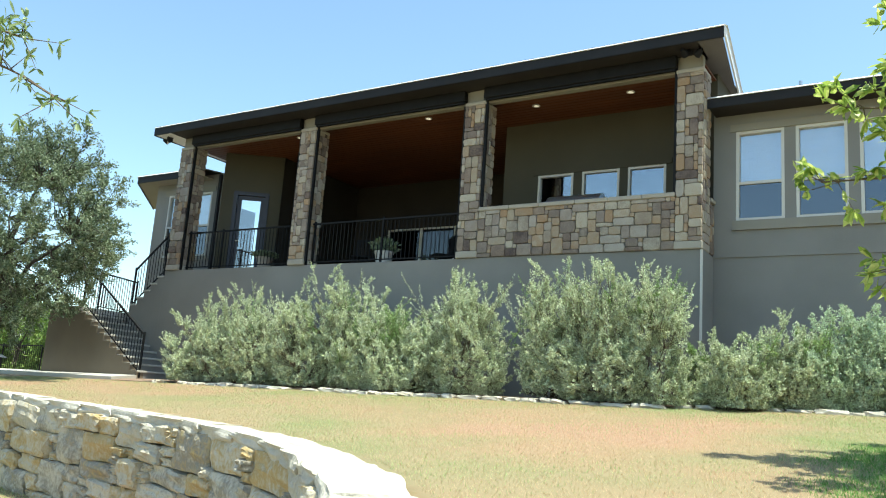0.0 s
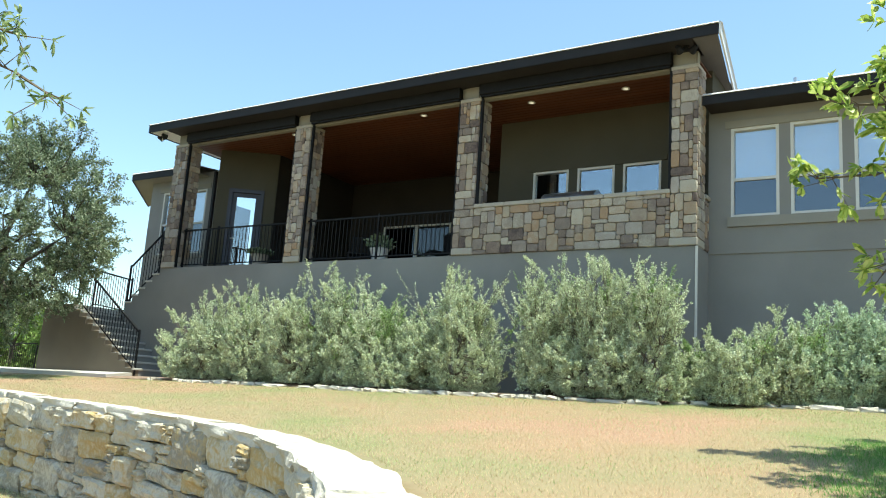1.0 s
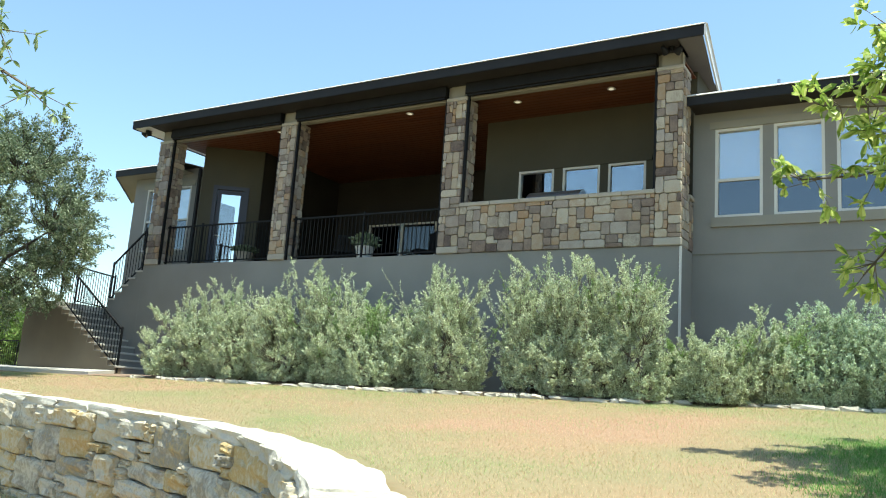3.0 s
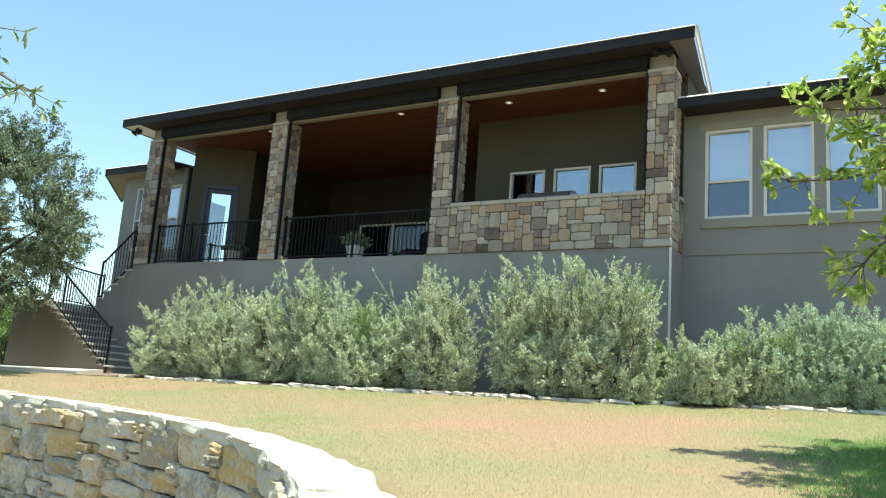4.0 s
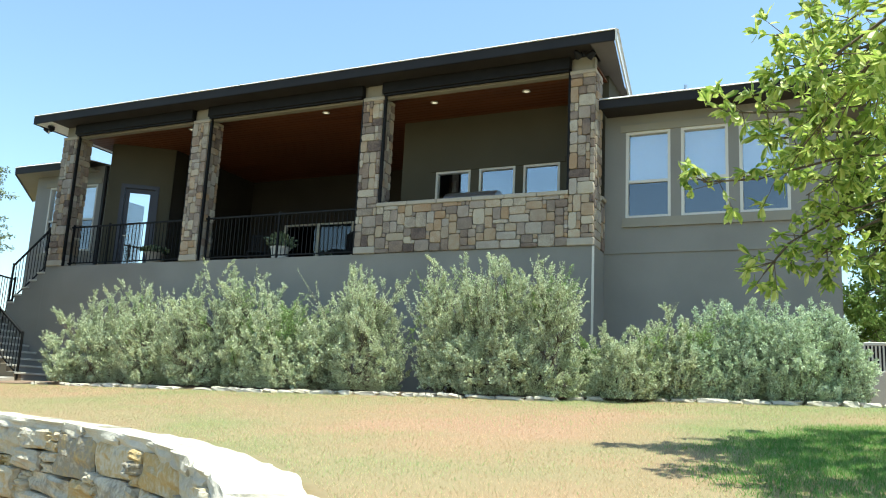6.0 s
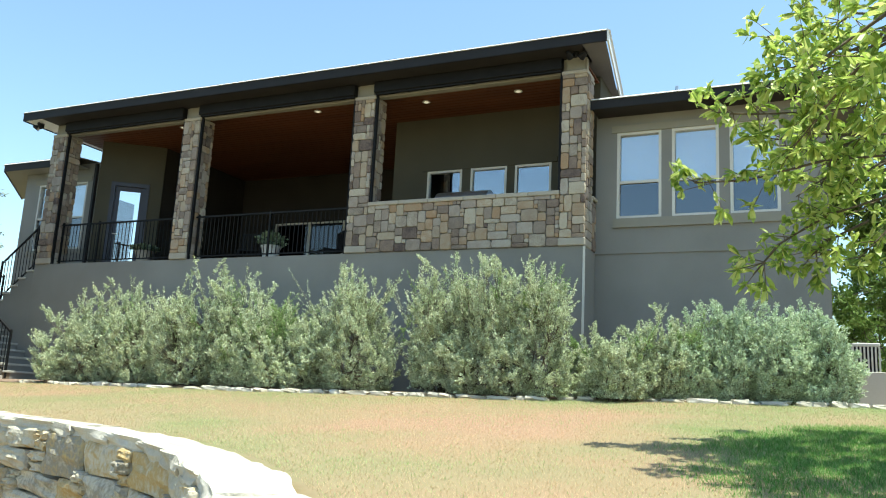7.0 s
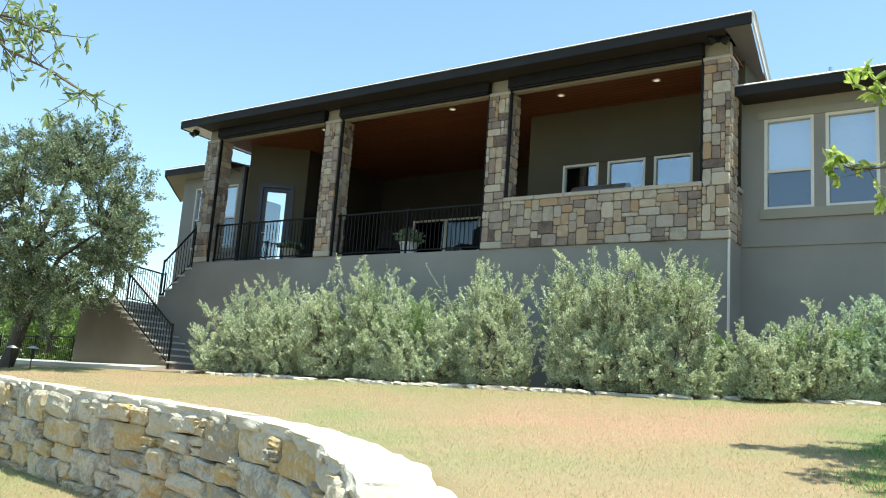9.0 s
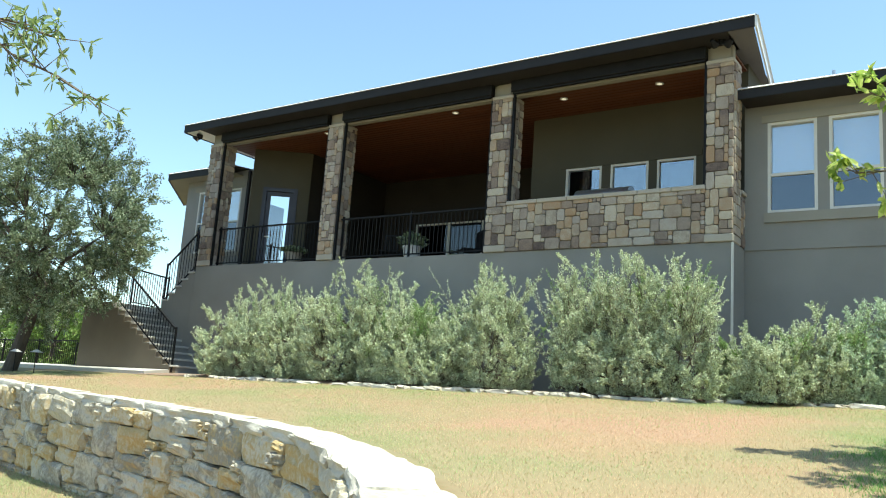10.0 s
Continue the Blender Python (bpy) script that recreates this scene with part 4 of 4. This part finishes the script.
tree((2.6, 7.6), (2.3, 7.4, 3.1), (1.25, 7.0, 4.1), (1.6, 2.1, 1.5), 32, "young oak with bright yellow-green leaves over the lawn", LEAF, (0.125, 0.048), 11500, near=True, limbs=10, trunk_r=0.06, clumps=125, spread=0.3,
     extra=[((0.6, 7.0, 3.72), (0.1, 6.96, 3.7), (-0.45, 6.96, 3.58), (-0.9, 6.92, 3.57)), ((0.6, 7.0, 4.15), (0.0, 7.0, 4.13), (-0.4, 7.0, 4.16), (-0.72, 7.0, 4.2)), ((0.6, 7.0, 3.41), (0.1, 7.0, 3.25), (-0.25, 7.0, 3.04), (-0.45, 7.0, 2.79)), ((0.5, 7.0, 4.6), (0.05, 7.0, 4.7), (-0.3, 7.0, 4.85)), ((0.4, 7.0, 3.9), (0.0, 7.0, 3.95), (-0.25, 7.0, 3.92)), ((0.4, 7.0, 3.2), (0.1, 7.0, 3.05), (0.0, 7.0, 2.95))])
tree((-9.6, 2.1), (-9.4, 2.1, 2.9), (-9.2, 1.9, 4.9), (1.5, 1.5, 1.4), 33, "oak with narrow leaves on the lower lawn", NARROW, (0.1, 0.026), 3200, near=True, limbs=8, trunk_r=0.09, clumps=44, spread=0.3,
     extra=[((-7.6, 2.3, 4.6), (-6.6, 2.7, 4.3), (-5.95, 2.9, 4.1), (-5.6, 3.0, 3.98)), ((-6.6, 2.7, 4.3), (-6.05, 2.9, 3.9), (-5.6, 3.0, 3.7), (-5.15, 3.05, 3.46)), ((-6.6, 2.7, 4.3), (-6.2, 2.85, 4.2), (-5.9, 2.95, 4.12))])
for i, (x, y, r, h) in enumerate(((2.0, 19, 1.5, 4.2), (3.9, 22, 2.2, 4.0), (2.3, 27, 2.4, 2.6), (5.7, 26, 2.6, 4.5), (3.3, 33, 3.0, 2.4))):
    tree((x, y), (x + 0.2, y, 4.2), (x, y, 2.2 + h), (r, r, 2.4), 40 + i, "dark shaded tree beyond the house", FARLEAF, (0.15, 0.075), 14000, limbs=8, trunk_r=0.16, clumps=90, spread=0.75)
for i, (x, y, r, h) in enumerate(((-24.5, 18.5, 1.6, 1.0), (-27.4, 18.2, 1.8, 1.1), (-29.5, 20, 2.2, 1.3), (-34, 22, 2.6, 1.6), (-26.5, 22, 2.0, 1.2), (-38, 23, 2.6, 1.8), (-31.5, 18.6, 2.2, 1.5), (-35.5, 19.5, 2.4, 1.7), (-42, 24, 3.0, 2.2))):
    tree((x, y), (x, y, 2.6), (x, y, 1.8 + h * 0.75), (r, r * 0.7, h * 1.15), 50 + i, "green scrub beyond the garden fence", FARLEAF, (0.14, 0.07), 9000, limbs=6, trunk_r=0.06, clumps=80, spread=0.5, name="scrub")

# ---- mulch bed and stone edging ----
def bed():
    bm = bmesh.new()
    xs = np.linspace(-16.0, 2.2, 60)
    rows = []
    for x in xs:
        yf = edge_y(x)
        rows.append([bm.verts.new((x, y, float(upper(x, y)) - 0.03 + 0.014)) for y in np.linspace(yf + 0.08, 13.8 if x < -3.6 else 14.5, 5)])
    for a, b in zip(rows, rows[1:]):
        for i in range(4):
            bm.faces.new((a[i], b[i], b[i + 1], a[i + 1]))
    structure("planting_bed", bm, MULCH, "brown gravel mulch bed along the house", "planting bed")


def edge_y(x):
    return 11.42 + 0.06 * math.sin(x * 0.9) + 0.75 * min(1.0, max(0.0, (x + 3.9) / 1.2))


bed()


def rock_mesh(name, seed, rough, mat, cuts=2, worn=0.86):
    """A rough block one metre each way, with worn corners; its front looks along -y."""
    rng = random.Random(seed)
    bm = bmesh.new()
    bmesh.ops.create_cube(bm, size=1.0)
    bmesh.ops.subdivide_edges(bm, edges=bm.edges, cuts=cuts, use_grid_fill=True)
    off = Vector((rng.uniform(0, 50), rng.uniform(0, 50), rng.uniform(0, 50)))
    for v in bm.verts:
        p = v.co.copy()
        corner = sum(1 for k in p if abs(k) > 0.49)
        pull = {3: worn, 2: (1 + worn) / 2 + 0.01, 1: 1.0, 0: 1.0}[corner]
        v.co = p * pull + rough * noise.noise_vector(p * 2.1 + off)
    return to_mesh(name, bm, mat, smooth=False)


def pack(cols, rows, sizes, rng):
    """Random ashlar: fills a grid of units with oblongs."""
    used = [[False] * rows for _ in range(cols)]
    out = []
    for j in range(rows):
        for i in range(cols):
            if used[i][j]:
                continue
            for w, h in rng.sample(sizes, len(sizes)) + [(1, 1)]:
                if i + w <= cols and j + h <= rows and not any(used[a][b] for a in range(i, i + w) for b in range(j, j + h)):
                    for a in range(i, i + w):
                        for b in range(j, j + h):
                            used[a][b] = True
                    out.append((i, j, w, h))
                    break
    return out


def set_piece(name, me, parent, place, turn, size):
    o = new(name, me)
    o.parent = parent
    o.matrix_basis = Matrix.LocRotScale(place, Euler(turn), size)
    return o


edging = thing("stone_edging", (-5, 11.5, 2.0), "low border of pale rough limestone pieces", "edging", kind="structure")

EDGEPALE = [rock_mesh("edge_stone", 210 + i, 0.2, ROCKCAP) for i in range(4)]
rng = random.Random(8)
x = -14.2
while x < 2.0:
    w = rng.uniform(0.12, 0.5)
    y = edge_y(x + w / 2) + rng.uniform(-0.05, 0.05)
    z = float(upper(x, y)) - 0.03
    set_piece("stone", rng.choice(EDGEPALE), edging, Vector((x + w / 2, y, z + 0.005)) - Vector((-5, 11.5, 2.0)), (rng.uniform(-0.1, 0.1), rng.uniform(-0.06, 0.06), rng.uniform(-0.3, 0.3)), (w, rng.uniform(0.14, 0.3), rng.uniform(0.07, 0.13)))
    x += w + rng.uniform(-0.02, 0.05) + (rng.uniform(0.3, 0.7) if rng.random() < 0.16 and x < -3.6 else 0)

# ---- stone columns and parapet ----
VENEER = [rock_mesh("veneer_stone", 100 + i, 0.055, STONE, 2) for i in range(8)]
VS = [(3, 2), (4, 2), (2, 2), (3, 3), (4, 3), (2, 3), (3, 1), (5, 2), (2, 4), (1, 2)]


def face_stones(parent, o, x0, y0, z0, width, tall, along, seed, u=0.078, sizes=VS):
    """Stones over one upright face. along: the way of the face's width, 'x' for a face that looks along -y, 'y' for one that looks along +x."""
    rng = random.Random(seed)
    cols, rows = max(1, round(width / u)), max(1, round(tall / u))
    uw, uh = width / cols, tall / rows
    for i, j, w, h in pack(cols, rows, sizes, rng):
        a, b = (i + w / 2) * uw, (j + h / 2) * uh
        deep = rng.uniform(0.07, 0.1)
        sz = (w * uw - 0.004, deep, h * uh - 0.004)
        tilt = rng.uniform(-0.012, 0.012)
        if along == "x":
            place, turn = Vector((x0 + a, y0 + 0.02, z0 + b)), (tilt, tilt, 0)
        else:
            place, turn = Vector((x0 - 0.02, y0 + a, z0 + b)), (tilt, 0, math.pi / 2)
        set_piece("stone", rng.choice(VENEER), parent, place - o, turn, sz)


CTOP = 7.775
for k, x in enumerate(COLX):
    o = Vector((x + CW / 2, FRONT + CW / 2, SLAB))
    col = thing("stone_column", o, "square porch column faced with mixed brown and tan stone", "column", "porch columns", kind="structure")
    part("core", boxes((x + 0.012, FRONT + 0.012, SLAB, x + CW - 0.012, FRONT + CW - 0.01, CTOP)), MORTAR, col)
    part("capital", boxes((x + 0.06, FRONT + 0.03, CTOP, x + CW - 0.06, FRONT + 0.058, 8.034)), TRIMTAN, col, "plain stucco block above the stone")
    part("cap", boxes((x - 0.015, FRONT - 0.02, CTOP - 0.07, x + CW + 0.015, FRONT + CW + 0.01, CTOP + 0.004), bevel=0.012), CAPSTONE, col, "cut cap stone")
    part("plinth", boxes((x - 0.015, FRONT - 0.02, SLAB, x + CW + 0.015, FRONT + CW + 0.01, SLAB + 0.14), bevel=0.015), CAPSTONE, col, "pale base stone")
    face_stones(col, o, x, FRONT, SLAB + 0.14, CW, CTOP - SLAB - 0.21, "x", 300 + k)
    face_stones(col, o, x + CW, FRONT + 0.05, SLAB + 0.14, CW - 0.05, CTOP - SLAB - 0.21, "y", 320 + k)

PX0, PX1 = COLX[2] + CW + 0.002, COLX[3] - 0.002
o = Vector(((PX0 + PX1) / 2, FRONT + 0.12, SLAB))
par = thing("stone_parapet", o, "low porch parapet of random tan and brown stone", "parapet", kind="structure")
part("core", boxes((PX0, FRONT + 0.02, SLAB + 0.001, PX1, FRONT + 0.26, 5.44)), MORTAR, par)
face_stones(par, o, PX0, FRONT + 0.01, SLAB + 0.005, PX1 - PX0, 0.935, "x", 341, 0.08, [(4, 2), (3, 2), (3, 3), (4, 3), (5, 2), (2, 2), (2, 3), (3, 4), (5, 3), (4, 1), (6, 2)])
x = PX0
rng = random.Random(4)
while x < PX1 - 0.01:
    w = min(rng.uniform(0.6, 0.95), PX1 - x)
    part("cap_slab", boxes((x + 0.003, FRONT - 0.035, 5.443, x + w - 0.003, FRONT + 0.29, 5.522), bevel=0.01), CAPSTONE, par)
    x += w
o = Vector((-3.72, 14.28, SLAB))
stub = thing("stone_parapet", o, "short stone return of the porch parapet", "parapet", kind="structure")
part("core", boxes((-3.88, FRONT + 0.47, SLAB + 0.001, -3.665, RW - 0.005, 5.42)), MORTAR, stub)
face_stones(stub, o, -3.635, FRONT + 0.47, SLAB + 0.005, RW - FRONT - 0.48, 0.9, "y", 342)
part("cap_slab", boxes((-3.9, FRONT + 0.475, 5.44, -3.59, RW - 0.005, 5.51), bevel=0.01), CAPSTONE, stub)

# ---- retaining wall ----
o = Vector((-6, 5.6, 0.5))
ret = thing("retaining_wall", o, "curved dry-laid wall of rough yellow-white limestone blocks", "retaining wall", kind="structure")
line = [Vector((a, b, 0)) for a, b in WALL_LINE]


def smooth_line(pts, step):
    out = []
    for i in range(1, len(pts) - 2):
        p0, p1, p2, p3 = pts[i - 1:i + 3]
        n = max(2, int((p2 - p1).length / step))
        for k in range(n):
            t = k / n
            out.append(0.5 * (2 * p1 + (p2 - p0) * t + (2 * p0 - 5 * p1 + 4 * p2 - p3) * t * t + (3 * p1 - p0 - 3 * p2 + p3) * t ** 3))
    return out


path = smooth_line(line, 0.05)
arc = [0.0]
for a, b in zip(path, path[1:]):
    arc.append(arc[-1] + (b - a).length)
arc = np.array(arc)
PX, PY = np.array([p.x for p in path]), np.array([p.y for p in path])


def along(s):
    """Place and way of the wall's middle line at s metres."""
    p = Vector((float(np.interp(s, arc, PX)), float(np.interp(s, arc, PY)), 0))
    q = Vector((float(np.interp(s + 0.1, arc, PX)), float(np.interp(s + 0.1, arc, PY)), 0))
    return p, (q - p).normalized()


THICK = 0.24
bm = bmesh.new()
prev = None
for s in np.arange(0, arc[-1] - 0.3, 0.4):
    p, d = along(s)
    nrm = Vector((-d.y, d.x, 0))
    a, b = p - nrm * (THICK - 0.09), p + nrm * THICK
    zt = float(upper(p.x, p.y)) - 0.1
    zb = float(lower(p.x, p.y)) - 0.3
    ring4 = [bm.verts.new((a.x, a.y, zb)), bm.verts.new((a.x, a.y, zt)), bm.verts.new((b.x, b.y, zt)), bm.verts.new((b.x, b.y, zb))]
    if prev:
        for i in range(4):
            bm.faces.new((prev[i], ring4[i], ring4[(i + 1) % 4], prev[(i + 1) % 4]))
    prev = ring4
bmesh.ops.recalc_face_normals(bm, faces=bm.faces)
part("core", bm, JOINT, ret, "dark earth-filled joints")


def block_mesh(name, seed, mat, worn=0.95):
    """A split-faced block one metre each way: flat beds, a broken front with chips off its arrises."""
    rng = random.Random(seed)
    bm = bmesh.new()
    bmesh.ops.create_cube(bm, size=1.0)
    bmesh.ops.subdivide_edges(bm, edges=bm.edges, cuts=5, use_grid_fill=True)
    off = Vector((rng.uniform(0, 50), rng.uniform(0, 50), rng.uniform(0, 50)))
    skew = [rng.uniform(-0.06, 0.06) for _ in range(4)]
    for v in bm.verts:
        p = v.co.copy()
        corner = sum(1 for k in p if abs(k) > 0.49)
        pull = {3: worn - 0.05, 2: worn, 1: 1.0, 0: 1.0}[corner]
        q = Vector((p.x * pull, p.y * (1.0 if corner < 2 else 0.86), p.z * pull))
        q.x += skew[0] * p.z + skew[1] * p.z * p.x
        q.z += skew[2] * p.x + skew[3] * p.z * p.x
        q += 0.05 * noise.noise_vector(p * 1.7 + off) + 0.035 * noise.noise_vector(p * 4.5 + off)
        if p.y < -0.49:
            q.y += 0.16 * noise.noise(p * 2.2 + off) + 0.08 * noise.noise(p * 6.0 + off)
        v.co = q
    return to_mesh(name, bm, mat)


ROCKS = [block_mesh("rock", 400 + i, ROCK) for i in range(12)]
S0 = float(np.interp(-23.0, PX, arc))
S1 = float(np.interp(8.0, PX, arc))
U = 0.1
rng = random.Random(17)
cols = int((S1 - S0) / U)
for i, j, w, h in pack(cols, 11, [(8, 3), (7, 3), (6, 3), (9, 3), (5, 3), (7, 4), (6, 2), (8, 2), (4, 2), (5, 2), (3, 1), (2, 1)], rng):
    s = S0 + (i + w / 2) * U
    p, d = along(s)
    nrm = Vector((-d.y, d.x, 0))
    zt, zb = float(upper(p.x, p.y)) - 0.035, float(lower(p.x, p.y)) - 0.06
    uh = (zt - zb) / 11
    small = w * h <= 1
    yaw = math.atan2(d.y, d.x)
    c = p - nrm * (THICK - 0.05 - (0.04 if small else rng.uniform(-0.03, 0.02)))
    c.z = zt - (j + h / 2) * uh
    set_piece("rock", rng.choice(ROCKS), ret, c - o, (rng.uniform(-0.05, 0.05), -math.atan2(float(upper(*along(s + 0.2)[0].xy)) - float(upper(*along(s - 0.2)[0].xy)), 0.4) + rng.uniform(-0.05, 0.05), yaw + rng.uniform(-0.05, 0.05)), (w * U * 0.99, rng.uniform(0.26, 0.34), h * uh * 0.99))
CAPS = [rock_mesh("cap_rock", 500 + i, 0.1, ROCKCAP, 6, 0.95) for i in range(6)]
s = S0
while s < S1:
    w = rng.uniform(0.45, 0.95)
    p, d = along(s + w / 2)
    nrm = Vector((-d.y, d.x, 0))
    near = max(0.0, min(1.0, (p.x + 7) / 4))
    dep = rng.uniform(0.38, 0.44) + 0.07 * near
    c = p + nrm * (dep / 2 - THICK - 0.06)
    c.z = float(upper(p.x, p.y)) - 0.012 + rng.uniform(-0.006, 0.006)
    set_piece("cap_rock", rng.choice(CAPS), ret, c - o, (rng.uniform(-0.01, 0.01) - 0.02, -math.atan2(float(upper(*along(s + w)[0].xy)) - float(upper(*along(s)[0].xy)), w), math.atan2(d.y, d.x) + rng.uniform(-0.02, 0.02)), (w * 1.05, dep * rng.uniform(0.95, 1.12), rng.uniform(0.1, 0.13)))
    s += w * 0.98

# ---- grass ----
def grass(name, n, seed, mat, x0, x1, y0, y1, keep, hgt, label):
    rng = np.random.default_rng(seed)
    x, y = rng.uniform(x0, x1, n), rng.uniform(y0, y1, n)
    ok = keep(x, y, rng)
    x, y = x[ok], y[ok]
    z = height(x, y) - 0.001
    p = np.stack([x, y, z], 1)
    a = rng.uniform(0, 6.28318, len(x))
    h = hgt * rng.uniform(0.5, 1.3, len(x))
    w = rng.uniform(0.0014, 0.003, len(x))
    side = np.stack([np.cos(a), np.sin(a), np.zeros_like(a)], 1) * w[:, None]
    out = rng.uniform(0.2, 1.1, len(x)) * h
    lean = np.stack([-np.sin(a) * out, np.cos(a) * out, h * 0.7], 1)
    v = np.stack([p - side, p + side, p + lean], 1).reshape(-1, 3)
    tagged(new(name, soup(name, v, 3, mat)), label, "grass", kind="stuff")


def on_upper(x, y, rng):
    return (y > wall_y(x) + 0.42) & (y < 11.38 + 0.75 * np.clip((x + 3.9) / 1.2, 0, 1))


def patchy(x, y, rng):
    g = np.sin(x * 1.3 + 2 * np.sin(y * 0.7)) * np.sin(y * 1.7 + np.sin(x * 0.9)) * 0.25
    strip = np.clip((y - 9.6) / 1.6, 0, 1) * 0.75 + np.clip((x + 1.5) / 2.0, 0, 1) * 0.55
    return on_upper(x, y, rng) & (rng.uniform(0, 1, len(x)) < np.clip(strip + g + 0.12, 0.03, 1))


grass("dry_grass", 420000, 61, GRASS, -18.5, 4.0, 2.3, 12.2, on_upper, 0.026, "short dry straw-coloured lawn grass")
grass("green_grass", 300000, 62, GREENGRASS, -18.5, 3.5, 2.6, 12.2, patchy, 0.036, "patches of greener lawn grass")


def under_tree(x, y, rng):
    r = ((x - 1.35) / 2.4) ** 2 + ((y - 6.9) / 2.9) ** 2
    r = r + 0.25 * np.sin(x * 3.1 + np.sin(y * 2.3)) * np.sin(y * 2.7)
    return on_upper(x, y, rng) & (rng.uniform(0, 1, len(x)) < np.clip(1.5 - r * 1.35, 0, 1))


grass("lush_grass", 260000, 65, LUSH, -2.6, 3.5, 3.2, 10.5, under_tree, 0.05, "lush green grass in the shade of the tree")
grass("lower_grass", 150000, 63, GRASS, -18.5, -2.5, 2.2, 8.4, lambda x, y, r: (y < wall_y(x) - 0.32) & (y > wall_y(x) - 3.2), 0.05, "mown grass on the lower lawn")
grass("lower_green_grass", 110000, 64, GREENGRASS, -18.5, -2.5, 2.2, 8.4, lambda x, y, r: (y < wall_y(x) - 0.32) & (y > wall_y(x) - 3.2), 0.05, "greener grass on the lower lawn")
